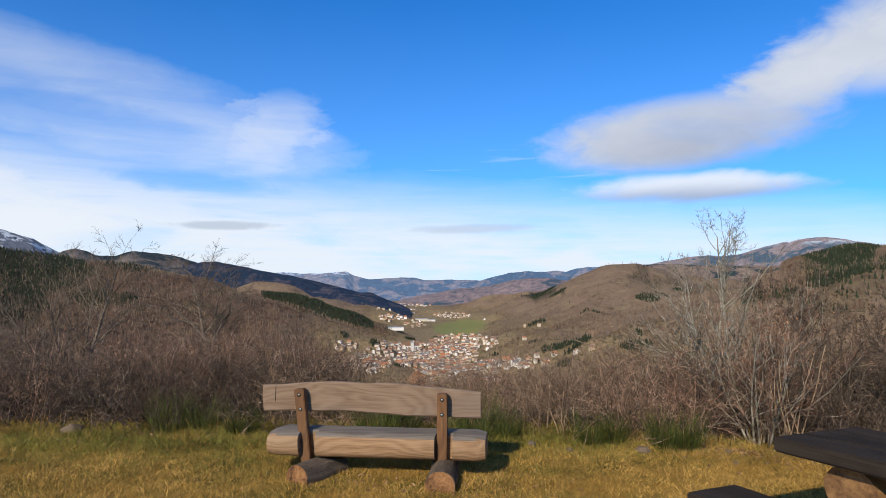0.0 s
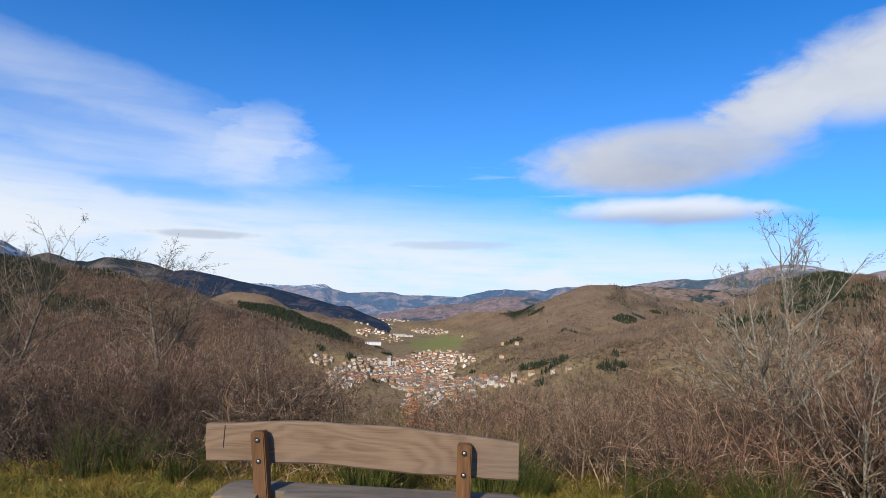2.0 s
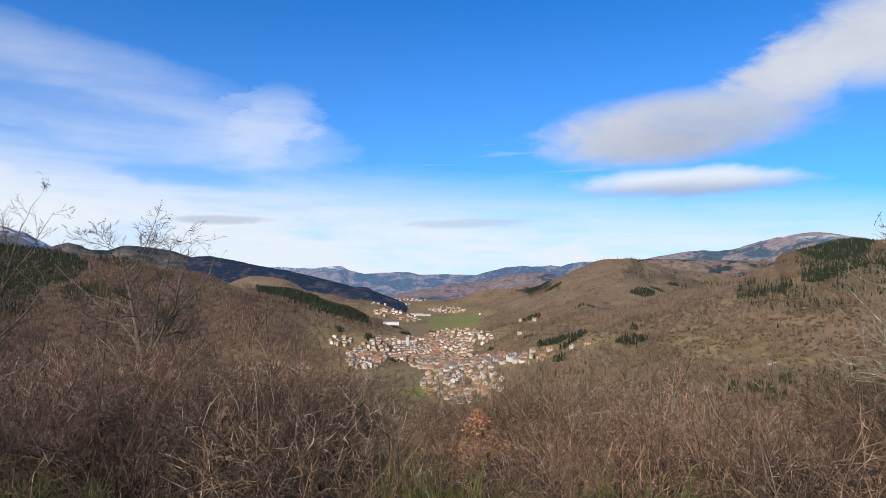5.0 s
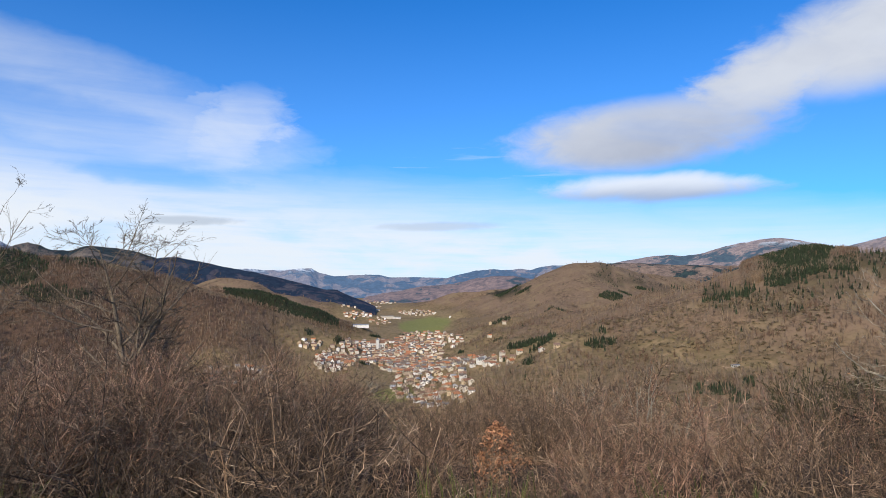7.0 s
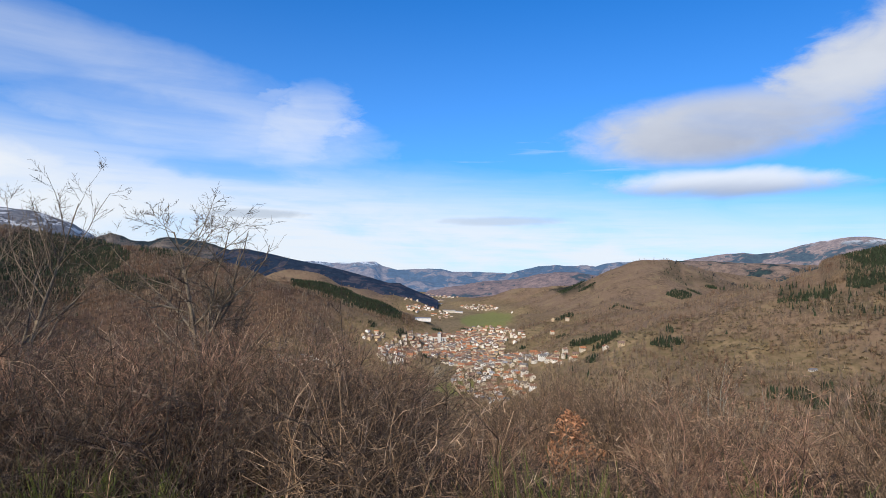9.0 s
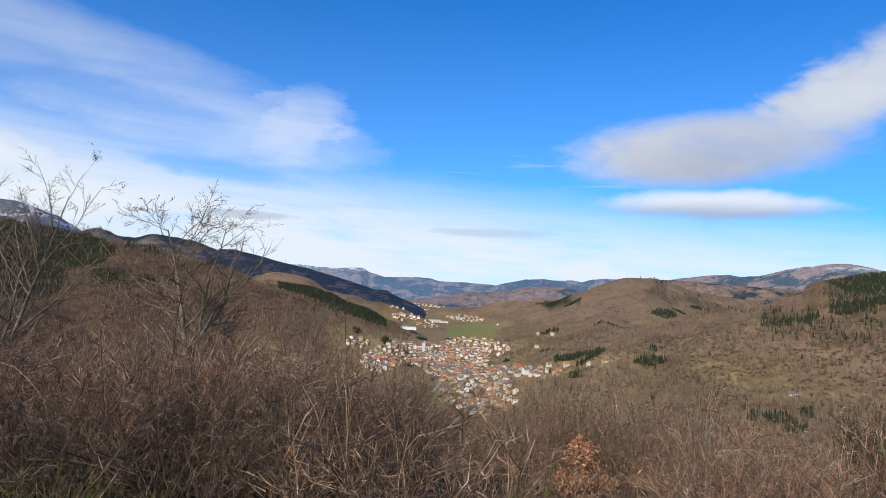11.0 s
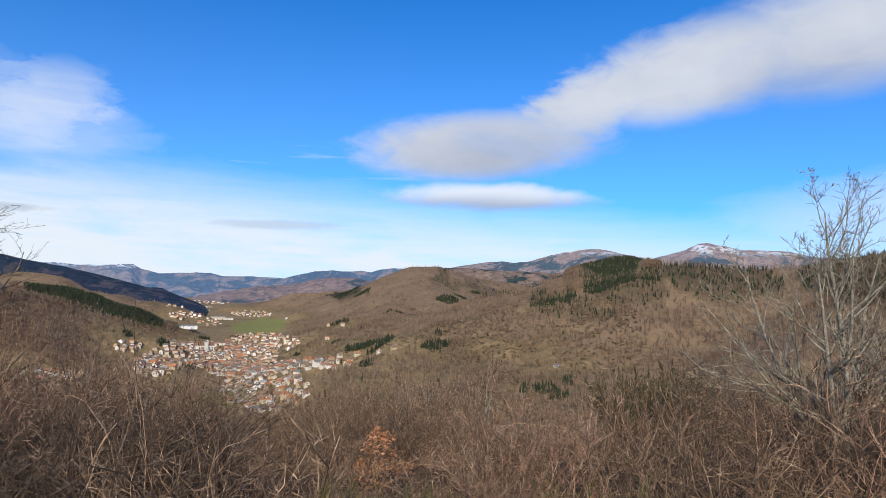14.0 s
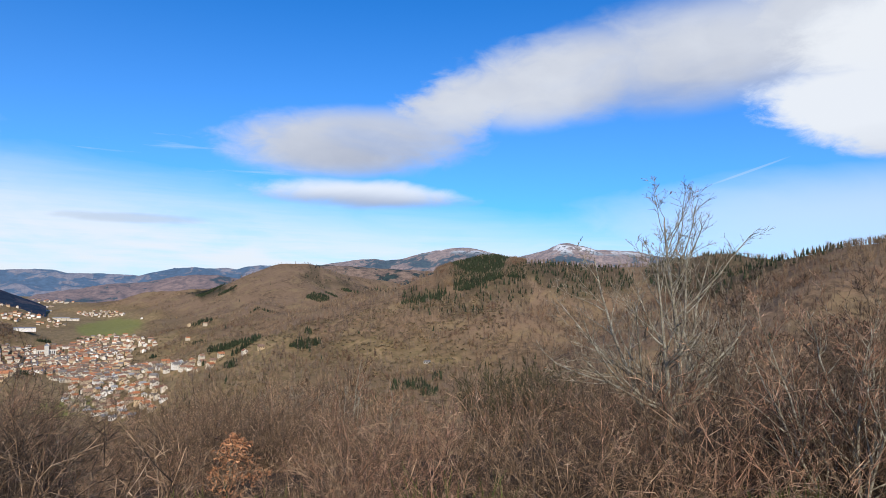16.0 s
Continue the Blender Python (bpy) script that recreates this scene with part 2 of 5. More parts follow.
def ground_material():
    """Leaf litter, meadow, lawn and bare soil, after the land cover stored on the sheet."""
    m = bpy.data.materials.new("ground_cover")
    m.use_nodes = True
    g = Nodes(m.node_tree)
    vec = g.add("ShaderNodeTexCoord").outputs["Object"]
    n1, n2, n3 = g.noise(vec, 0.012, 5.0), g.noise(vec, 0.11, 6.0, 0.65), g.noise(vec, 2.2, 6.0, 0.65)
    n4 = g.noise(vec, 14.0, 5.0, 0.65)

    def cov(name):  # land cover stored on the sheet
        a = g.add("ShaderNodeAttribute")
        a.attribute_name = name
        return a.outputs["Fac"]

    litter = g.mix(g.smooth(n2, 0.35, 0.65), (0.105, 0.075, 0.05), (0.26, 0.18, 0.118))
    litter = g.mix(g.smooth(n1, 0.38, 0.62), litter, (0.23, 0.16, 0.108))
    meadow = g.mix(g.smooth(n2, 0.35, 0.65), (0.17, 0.135, 0.068), (0.30, 0.215, 0.125))
    field = g.mix(g.smooth(n2, 0.3, 0.7), (0.175, 0.185, 0.06), (0.225, 0.225, 0.08))
    n5 = g.noise(vec, 0.75, 5.0, 0.6)
    turf = g.mix(g.smooth(n5, 0.40, 0.60), (0.13, 0.105, 0.018), (0.38, 0.215, 0.042))
    lawn = g.mix(g.smooth(n3, 0.35, 0.66), (0.035, 0.026, 0.009), (0.24, 0.14, 0.03))
    lawn = g.mix(0.6, lawn, turf)
    lawn = g.mix(g.smooth(n4, 0.45, 0.68, 0.0, 0.6), lawn, (0.30, 0.22, 0.045))
    lawn = g.mix(g.smooth(n3, 0.60, 0.72, 0.0, 0.6), lawn, (0.20, 0.11, 0.045))
    crowns = g.noise(vec, 0.2, 4.0, 0.7)
    litter = g.mix(g.smooth(crowns, 0.5, 0.66, 0.0, 0.5), litter, (0.075, 0.052, 0.036))
    litter = g.mix(g.smooth(g.noise(vec, 0.021, 5.0, 0.6), 0.5, 0.64, 0.0, 0.6), litter, (0.265, 0.20, 0.115))
    # litter is darker and redder on the western hills
    litter = g.mix(g.math("MULTIPLY", cov("west_litter"), 0.85), litter, g.mix(g.smooth(n2, 0.35, 0.65), (0.07, 0.045, 0.032), (0.145, 0.088, 0.06)))
    # leaf mould below the near brush, darkened to hold the brush's shade
    shaded_mould = g.mix(g.smooth(n3, 0.35, 0.65), (0.035, 0.024, 0.016), (0.09, 0.06, 0.038))
    litter = g.mix(cov("wood"), shaded_mould, litter)
    litter = g.mix(g.math("MULTIPLY", cov("needle"), 0.85), litter, (0.020, 0.026, 0.015))
    col = g.mix(g.math("MULTIPLY", cov("meadow"), g.smooth(n1, 0.3, 0.55, 0.6, 1.0)), litter, meadow)
    col = g.mix(cov("field"), col, field)
    col = g.mix(cov("lawn"), col, lawn)
    b = g.add("ShaderNodeBsdfPrincipled")
    g.link(col, b.inputs["Base Color"])
    b.inputs["Roughness"].default_value = 0.95
    b.inputs["Specular IOR Level"].default_value = 0.1
    bump = g.add("ShaderNodeBump")
    bump.inputs["Strength"].default_value, bump.inputs["Distance"].default_value = 0.6, 0.04
    g.link(g.math("ADD", n3, n4), bump.inputs["Height"])
    canopy = g.add("ShaderNodeBump")
    canopy.inputs["Distance"].default_value = 5.0
    g.link(g.math("MULTIPLY", cov("wood"), 0.5), canopy.inputs["Strength"])
    g.link(crowns, canopy.inputs["Height"])
    g.link(bump.outputs[0], canopy.inputs["Normal"])
    g.link(canopy.outputs[0], b.inputs["Normal"])
    g.link(b.outputs[0], g.add("ShaderNodeOutputMaterial").inputs[0])
    return m


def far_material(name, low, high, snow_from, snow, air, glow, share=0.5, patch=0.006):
    """Far mountains: patches of conifers among bare woods, tops with old snow; a plain backdrop, its haze put in as an
    air-blue glow of the slopes.
    """
    m = bpy.data.materials.new(name)
    m.use_nodes = True
    g = Nodes(m.node_tree)
    vec = g.add("ShaderNodeTexCoord").outputs["Object"]
    sep = g.add("ShaderNodeSeparateXYZ")
    g.link(vec, sep.inputs[0])
    n1, n2, n3 = g.noise(vec, patch, 6.0, 0.62, 0.4), g.noise(vec, 0.03, 6.0, 0.65), g.noise(vec, 0.16, 4.0, 0.7)
    f = g.math("ADD", n1, g.math("MULTIPLY", g.math("SUBTRACT", n2, 0.5), 0.35))
    bare = g.mix(g.smooth(n2, 0.36, 0.64), tuple(0.62 * c for c in high), tuple(1.25 * c for c in high))
    firs = g.mix(g.smooth(n2, 0.4, 0.6), tuple(0.6 * c for c in low), tuple(1.3 * c for c in low))
    edge_at = 0.30 + 0.4 * (1 - share)
    col = g.mix(g.smooth(f, edge_at - 0.03, edge_at + 0.03), bare, firs)
    col = g.mix(g.smooth(n3, 0.5, 0.62, 0.0, 0.45), col, tuple(0.5 * c for c in low))
    cap = g.math("MULTIPLY", g.smooth(sep.outputs[2], snow_from, snow_from + 60), g.smooth(n1, 0.47, 0.53))
    cap = g.math("MULTIPLY", cap, g.smooth(n2, 0.42, 0.5))
    col = g.mix(g.math("MULTIPLY", cap, snow), col, (0.82, 0.84, 0.88))
    b = g.add("ShaderNodeBsdfPrincipled")
    g.link(col, b.inputs["Base Color"])
    b.inputs["Roughness"].default_value = 1.0
    b.inputs["Specular IOR Level"].default_value = 0.0
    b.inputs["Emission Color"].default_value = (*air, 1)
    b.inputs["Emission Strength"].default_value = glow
    bump = g.add("ShaderNodeBump")
    bump.inputs["Strength"].default_value, bump.inputs["Distance"].default_value = 0.7, 14.0
    g.link(n2, bump.inputs["Height"])
    g.link(bump.outputs[0], b.inputs["Normal"])
    g.link(b.outputs[0], g.add("ShaderNodeOutputMaterial").inputs[0])
    return m


GROUND = ground_material()
# distance haze painted on: air-blue glow on all, bluish low colours on some
FAR_HAZE = far_material("far_hazy_mountains", (0.03, 0.05, 0.08), (0.19, 0.15, 0.14), 108, 0.95, (0.20, 0.34, 0.60), 0.38, 0.55)
FAR_RIM = far_material("far_hazy_plateau", (0.03, 0.05, 0.08), (0.19, 0.15, 0.14), 158, 0.9, (0.20, 0.34, 0.60), 0.34, 0.55)
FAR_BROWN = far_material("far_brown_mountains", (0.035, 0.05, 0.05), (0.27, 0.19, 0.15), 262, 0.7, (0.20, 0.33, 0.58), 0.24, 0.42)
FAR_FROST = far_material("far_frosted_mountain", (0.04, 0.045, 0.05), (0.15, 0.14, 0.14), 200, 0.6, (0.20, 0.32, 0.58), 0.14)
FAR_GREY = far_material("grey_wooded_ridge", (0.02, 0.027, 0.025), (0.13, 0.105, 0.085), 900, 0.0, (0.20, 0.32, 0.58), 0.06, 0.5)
FAR_SPRUCE = far_material("hazy_spruce_ridge", (0.011, 0.018, 0.024), (0.06, 0.05, 0.05), 900, 0.0, (0.16, 0.27, 0.62), 0.085, 0.62, 0.012)
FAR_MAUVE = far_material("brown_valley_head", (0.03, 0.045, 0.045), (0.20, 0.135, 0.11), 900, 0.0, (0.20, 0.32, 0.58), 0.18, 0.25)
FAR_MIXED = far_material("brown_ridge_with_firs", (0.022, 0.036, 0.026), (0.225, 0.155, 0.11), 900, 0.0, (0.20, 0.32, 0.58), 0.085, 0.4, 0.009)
BARE_WOOD = material("bare_winter_wood", [(0.105, 0.07, 0.05), (0.185, 0.115, 0.075), (0.19, 0.15, 0.115), (0.27, 0.185, 0.115), (0.28, 0.225, 0.165)], 0.009, 0.95, 0, 8, island=0.42)
CONIFER = material("fir_needles", [(0.013, 0.022, 0.011), (0.033, 0.046, 0.022)], 0.05, 0.9, 0, 8, island=0.35)
# darker, bluer copy of the fir needles: far shade and haze in the colour
SHADED_NEEDLES = material("shaded_hazy_needles", [(0.005, 0.010, 0.014), (0.011, 0.019, 0.024)], 0.05, 0.9, 0, 8, island=0.3)
TWIG_RED = material("reddish_bramble_cane", [(0.055, 0.028, 0.018), (0.205, 0.115, 0.075), (0.45, 0.315, 0.22)], 3.0, 0.7, 0, 5, island=0.7)
TWIG_BROWN = material("brown_twig", [(0.045, 0.029, 0.018), (0.165, 0.108, 0.067), (0.43, 0.315, 0.215)], 3.0, 0.8, 0, 5, island=0.7)
TWIG_DARK = material("dark_bark_and_shade", [(0.016, 0.011, 0.008), (0.07, 0.048, 0.034), (0.27, 0.20, 0.145)], 5.0, 0.85, 0, 5, island=0.4)
TWIG_TREE = material("dark_tree_twig", [(0.04, 0.03, 0.022), (0.11, 0.083, 0.06), (0.20, 0.16, 0.115)], 5.0, 0.85, 0, 5, island=0.35)
BARK_DARK = material("dark_bark", [(0.06, 0.046, 0.033), (0.17, 0.13, 0.095), (0.28, 0.23, 0.165)], 9.0, 0.9, 0.5)
BARK_LICHEN = material("lichen_covered_bark", [(0.07, 0.055, 0.04), (0.24, 0.215, 0.165), (0.46, 0.45, 0.38)], 14.0, 0.9, 0.6)
TWIG_LICHEN = material("lichen_grey_twig", [(0.07, 0.055, 0.04), (0.20, 0.17, 0.128), (0.38, 0.35, 0.285)], 10.0, 0.9, 0, 5, island=0.35)
TWIG_OLIVE = material("olive_dark_twig", [(0.022, 0.022, 0.010), (0.055, 0.05, 0.023), (0.10, 0.085, 0.045)], 5.0, 0.85, 0, 5, island=0.4)
CANE_ARCH = material("pale_arching_cane", [(0.10, 0.062, 0.04), (0.24, 0.165, 0.11), (0.40, 0.31, 0.22)], 3.0, 0.7, 0, 5, island=0.5)
CANE_PALE = material("pale_dry_cane", [(0.24, 0.16, 0.09), (0.44, 0.33, 0.21)], 6.0, 0.7, 0.1, island=0.3)
BROOM = material("green_broom_stem", [(0.026, 0.038, 0.007), (0.06, 0.076, 0.013), (0.14, 0.14, 0.034)], 4.0, 0.7, 0, 5, island=0.5)
LEAF_RUST = material("dry_oak_leaf", [(0.20, 0.085, 0.042), (0.36, 0.17, 0.085), (0.46, 0.27, 0.16)], 9.0, 0.7, 0.1, island=0.35)
LEAF_TAN = material("fallen_leaf", [(0.15, 0.08, 0.042), (0.36, 0.22, 0.13)], 9.0, 0.8, 0.1, island=0.4)
GRASS_GREEN = material("green_grass_blade", [(0.085, 0.085, 0.014), (0.25, 0.215, 0.04)], 1.3, 0.7, 0, 5, island=0.5)
GRASS_DRY = material("dry_grass_blade", [(0.23, 0.135, 0.026), (0.50, 0.315, 0.085)], 1.3, 0.8, 0, 5, island=0.5)
PLANK = timber("weathered_plank", [(0.10, 0.062, 0.04), (0.21, 0.145, 0.098), (0.28, 0.205, 0.145)], (0.17, 0.135, 0.11), 16.0)
SEAT_WOOD = timber("weathered_half_log", [(0.10, 0.052, 0.026), (0.28, 0.17, 0.09), (0.40, 0.28, 0.17)], (0.30, 0.23, 0.155), 13.0, seed=3.0)
SEAT_GREY = timber("greyed_seat_top", [(0.06, 0.05, 0.042), (0.17, 0.145, 0.12), (0.26, 0.23, 0.195)], (0.20, 0.18, 0.16), 7.0, 0.95, 0.5, (0.35, 1.0, 1.0), 0.1, 5.0)
POST_WOOD = timber("stained_post", [(0.045, 0.022, 0.011), (0.15, 0.072, 0.03), (0.27, 0.14, 0.058)], (0.11, 0.06, 0.032), 9.0, 0.7, 0.4, (1.0, 1.0, 0.35), 0.3, 2.0)
LOG_END = material("sawn_log_end", [(0.045, 0.022, 0.011), (0.22, 0.105, 0.042), (0.36, 0.19, 0.078)], 7.0, 0.8, 0.4)
LOG_BARK = material("dark_log_side", [(0.04, 0.03, 0.023), (0.10, 0.075, 0.055), (0.19, 0.145, 0.105)], 5.0, 0.9, 0.8, 7, (5, 0.7, 5))
TABLE_WOOD = timber("dark_stained_table_timber", [(0.010, 0.008, 0.007), (0.028, 0.022, 0.018), (0.06, 0.047, 0.038)], (0.05, 0.04, 0.034), 5.0, 0.95, 0.7, (0.35, 1.0, 1.0), 0.08, 7.0)
TRESTLE = material("debarked_trestle_log", [(0.10, 0.05, 0.022), (0.34, 0.19, 0.08)], 5.0, 0.7, 0.4)
STEEL = material("bolt_steel", [(0.45, 0.44, 0.42), (0.65, 0.64, 0.6)], 20.0, 0.35, 0, metal=1.0)
RUBBER = material("bolt_recess", [(0.01, 0.009, 0.008), (0.02, 0.018, 0.016)], 20.0, 0.8, 0)
STONE = material("field_stone", [(0.09, 0.065, 0.042), (0.26, 0.195, 0.14)], 7.0, 0.9, 0.7)
PLASTERS = [(0.56, 0.48, 0.37), (0.70, 0.66, 0.59), (0.55, 0.42, 0.27), (0.60, 0.53, 0.42), (0.46, 0.37, 0.27), (0.80, 0.78, 0.74), (0.40, 0.32, 0.24), (0.66, 0.60, 0.50)]
TILES = [(0.44, 0.175, 0.08), (0.28, 0.13, 0.08), (0.30, 0.17, 0.11), (0.21, 0.13, 0.095), (0.17, 0.135, 0.115), (0.34, 0.21, 0.145), (0.23, 0.15, 0.115), (0.46, 0.20, 0.10), (0.20, 0.19, 0.185)]
HOUSE_WALL = palette("house_plaster", PLASTERS)
ROOF_TILE = palette("roof_tile", TILES, 0.85, 0.3)
FAR_WALL = palette("far_house_plaster", PLASTERS, 0.9, 0.15, 0.1, True)
FAR_ROOF = palette("far_roof_tile", TILES, 0.9, 0.25, 0.1, True)
ROOF_SLATE = palette("grey_sheet_roof", [(0.16, 0.17, 0.19), (0.22, 0.25, 0.30), (0.36, 0.38, 0.41)], 0.6)
PANE = material("window_dark_pane", [(0.02, 0.025, 0.03), (0.04, 0.045, 0.05)], 1.0, 0.15, 0)
SCRUB = material("olive_grey_scrub", [(0.12, 0.098, 0.06), (0.19, 0.15, 0.095), (0.25, 0.20, 0.135)], 0.05, 0.95, 0, 8, island=0.35)

# ---- the lie of the land ----
EYE = 1.6


def bearing(az, el, d):
    """A place d metres off, az degrees right of ahead, el degrees above the eye."""
    a = radians(az)
    return d * math.sin(a), d * math.cos(a), EYE + d * math.tan(radians(el))


def fbm(x, y, scale, octaves=5, seed=0.0):
    """Value noise on a lattice, summed over octaves; about -1 to 1."""
    out, amp, tot = np.zeros_like(x, dtype=float), 1.0, 0.0
    for o in range(octaves):
        u, v = x / scale + seed + 17.3 * o, y / scale - seed + 9.1 * o
        i, j = np.floor(u), np.floor(v)
        a, b = u - i, v - j
        a, b = a * a * (3 - 2 * a), b * b * (3 - 2 * b)

        def h(p, q):
            w = np.sin(p * 127.1 + q * 311.7) * 43758.5453
            return (w - np.floor(w)) * 2 - 1

        out += amp * ((h(i, j) * (1 - a) + h(i + 1, j) * a) * (1 - b) + (h(i, j + 1) * (1 - a) + h(i + 1, j + 1) * a) * b)
        tot, amp, scale = tot + amp, amp * 0.5, scale * 0.5
    return out / tot


# crests as bearing, height angle and distance
HILL_WEST = [(-75, 5.0, 1300), (-55, 4.4, 1500), (-42, 3.9, 1650), (-36.4, 3.4, 1750), (-31.5, 2.8, 1800), (-28.9, 2.15, 1800)]
HILL_BROWN = [(-31, 1.9, 1620), (-28.0, 2.2, 1600), (-26.1, 1.95, 1580), (-24.2, 1.6, 1560), (-22.2, 1.05, 1530), (-20.1, 0.2, 1500), (-18.0, -0.3, 1460), (-15.3, -1.2, 1420),
              (-13.0, -2.6, 1380), (-11.0, -4.2, 1340)]
SPUR_FIR = [(-22, 1.0, 1980), (-15.3, 0.12, 1940), (-13.4, -0.03, 1910), (-11.6, -0.27, 1880), (-10.2, -0.88, 1850), (-8.9, -1.7, 1820), (-7.6, -2.45, 1800), (-6.5, -3.15, 1780),
            (-5.7, -4.0, 1760), (-5.3, -4.7, 1740)]
RIDGE_MID = [(-16, 0.8, 2500), (-13.4, 0.45, 2450), (-11.5, -0.2, 2400), (-9.9, -0.45, 2360), (-8.1, -1.05, 2330), (-6.2, -1.55, 2310), (-5.1, -1.95, 2300), (-4.4, -2.5, 2290)]
HILL_EAST = [(24, 1.0, 2900), (19.7, 1.6, 2700), (17.6, 2.2, 2500), (16.7, 2.5, 2450), (16.1, 2.58, 2420), (14.9, 2.42, 2400), (14.0, 2.02, 2380), (12.7, 1.32, 2360), (10.8, 0.2, 2330),
             (8.5, -1.1, 2300), (5.9, -2.1, 2270), (4.2, -2.9, 2250)]
SPUR_EAST = [(15.5, 2.1, 2330), (15.0, 0.5, 2050), (13.0, -1.1, 1850), (10.0, -2.6, 1720)]
SPUR_MID = [(11, 0.2, 2680), (9, -0.1, 2700), (7.2, -0.25, 2750), (5.4, -0.3, 2800), (4.0, -0.5, 2850), (1.7, -0.9, 2950), (0.9, -1.4, 3000)]
HILL_SOUTH = [(14.0, -2.6, 1560), (16.7, -1.4, 1520), (20.0, -0.8, 1450), (22.7, -0.1, 1380), (24.6, 0.0, 1320), (26.8, 0.6, 1260), (28.4, 1.25, 1220), (29.5, 1.75, 1200), (30.4, 2.35, 1180),
              (31.5, 2.9, 1170), (32.9, 3.2, 1170), (34.4, 2.95, 1190), (35.8, 2.75, 1220), (38.4, 2.9, 1260), (43.8, 2.85, 1300), (48.6, 3.0, 1300), (50.3, 3.6, 1280), (52.4, 3.85, 1260),
              (54.5, 3.5, 1300), (57.5, 2.5, 1450), (63, 2.3, 1500)]
HILL_RIGHT = [(56.5, 1.6, 1020), (58.9, 3.3, 970), (61.2, 3.8, 950), (63.4, 4.3, 920), (72, 6.0, 880), (90, 7.0, 900)]
FLOOR_Y = [-5000, 500, 900, 1450, 1950, 2400, 3700, 4900]
FLOOR_Z = [-190, -168, -162, -146, -120, -108, -62, -25]


@functools.lru_cache(None)
def crest_line(pts):
    p = np.array([bearing(*q) for q in pts])
    return p[:-1], p[1:] - p[:-1]


def crest(x, y, pts, slope, width):
    """Height of a ridge: its crest line, less the slope times the distance from it."""
    start, run = crest_line(tuple(pts))
    if x.size < 3000:  # all stretches of the crest at once
        a = start.reshape(-1, 3, *[1] * x.ndim)
        r = run.reshape(-1, 3, *[1] * x.ndim)
        t = np.clip(((x - a[:, 0]) * r[:, 0] + (y - a[:, 1]) * r[:, 1]) / (r[:, 0] ** 2 + r[:, 1] ** 2), 0, 1)
        d2 = (x - a[:, 0] - t * r[:, 0]) ** 2 + (y - a[:, 1] - t * r[:, 1]) ** 2
        return (a[:, 2] + t * r[:, 2] - slope * (np.sqrt(d2 + width * width) - width)).max(0)
    best = np.full(x.shape, -1e9)
    for (ax, ay, az), (dx, dy, dz) in zip(start, run):
        t = np.clip(((x - ax) * dx + (y - ay) * dy) / (dx * dx + dy * dy), 0, 1)
        d2 = (x - ax - t * dx) ** 2 + (y - ay - t * dy) ** 2
        best = np.maximum(best, az + t * dz - slope * (np.sqrt(d2 + width * width) - width))
    return best


def valley_floor(x, y):
    side = 80 * (1 - np.exp(-np.maximum(0, x - 40) / 90)) * np.interp(y, [750, 1150, 1300, 2000], [1.0, 0.5, 0.33, 0.15])
    return np.interp(y, FLOOR_Y, FLOOR_Z) + side


def brow(x):
    """Where the lawn ends and the slope begins."""
    return 8.3 - 0.035 * np.clip(x, -30, 30)


def edge(x):
    """Front of the brambles that bound the lawn."""
    return np.minimum(brow(x), 7.75 - 0.5 * (np.asarray(x, float) - 2.3))


def height(x, y):
    x, y = np.asarray(x, float), np.asarray(y, float)
    d = np.hypot(x, y)
    s = np.maximum(0, y - brow(x))
    back = np.maximum(0, -y - 60)
    own = -0.44 * (np.sqrt(s * s + 36) - 6) - 0.2 * back - 0.10 * np.maximum(0, np.abs(x) - 40)
    own = own + 0.05 * fbm(x, y, 2.3, 4, 3.0) * np.clip((d - 1) / 6, 0.2, 1)
    own = own + 3.0 * fbm(x, y, 60.0, 4, 5.0) * np.clip((s - 25) / 60, 0, 1)
    h = np.maximum(valley_floor(x, y), own)
    rough = 1.0 - 2.2 * np.abs(fbm(x, y, 380.0, 4, 1.0)) + 0.4 * fbm(x, y, 120.0, 3, 2.0)
    for pts, slope, width in ((HILL_WEST, 0.45, 40), (HILL_BROWN, 0.48, 50), (SPUR_FIR, 0.55, 35), (RIDGE_MID, 0.5, 40), (HILL_EAST, 0.55, 45),
                              (SPUR_EAST, 0.40, 60), (SPUR_MID, 0.42, 50), (HILL_SOUTH, 0.42, 45), (HILL_RIGHT, 0.42, 40)):
        c = crest(x, y, pts, slope, width)
        drop = np.clip((np.interp(d, [0, 4000], [60, 60]) + 60 - c) / 200, 0, 1)
        c = c + (rough - 0.45) * 40 * drop
        k = 14.0
        top = np.maximum(h, c)
        h = top + k * np.log1p(np.exp(-np.abs(h - c) / k))
    return np.where(d < 260, np.minimum(h, own + 3 * np.clip((d - 60) / 60, 0, 60)), h)


def mesh_object(name, verts, faces, mat, parent=None, smooth=True):
    me = bpy.data.meshes.new(name)
    me.from_pydata(np.asarray(verts).tolist() if isinstance(verts, np.ndarray) else verts, [], faces.tolist() if isinstance(faces, np.ndarray) else faces)
    if smooth:
        me.polygons.foreach_set("use_smooth", np.ones(len(me.polygons), bool))
    me.materials.append(mat)
    ob = new(name, me)
    if parent:
        ob.parent = parent
    return ob


def grid_faces(n, m, closed=False):
    i, j = np.meshgrid(np.arange(n - 1), np.arange(m if closed else m - 1), indexing="ij")
    k = (j + 1) % m
    return np.stack([i * m + j, (i + 1) * m + j, (i + 1) * m + k, i * m + k], -1).reshape(-1, 4)


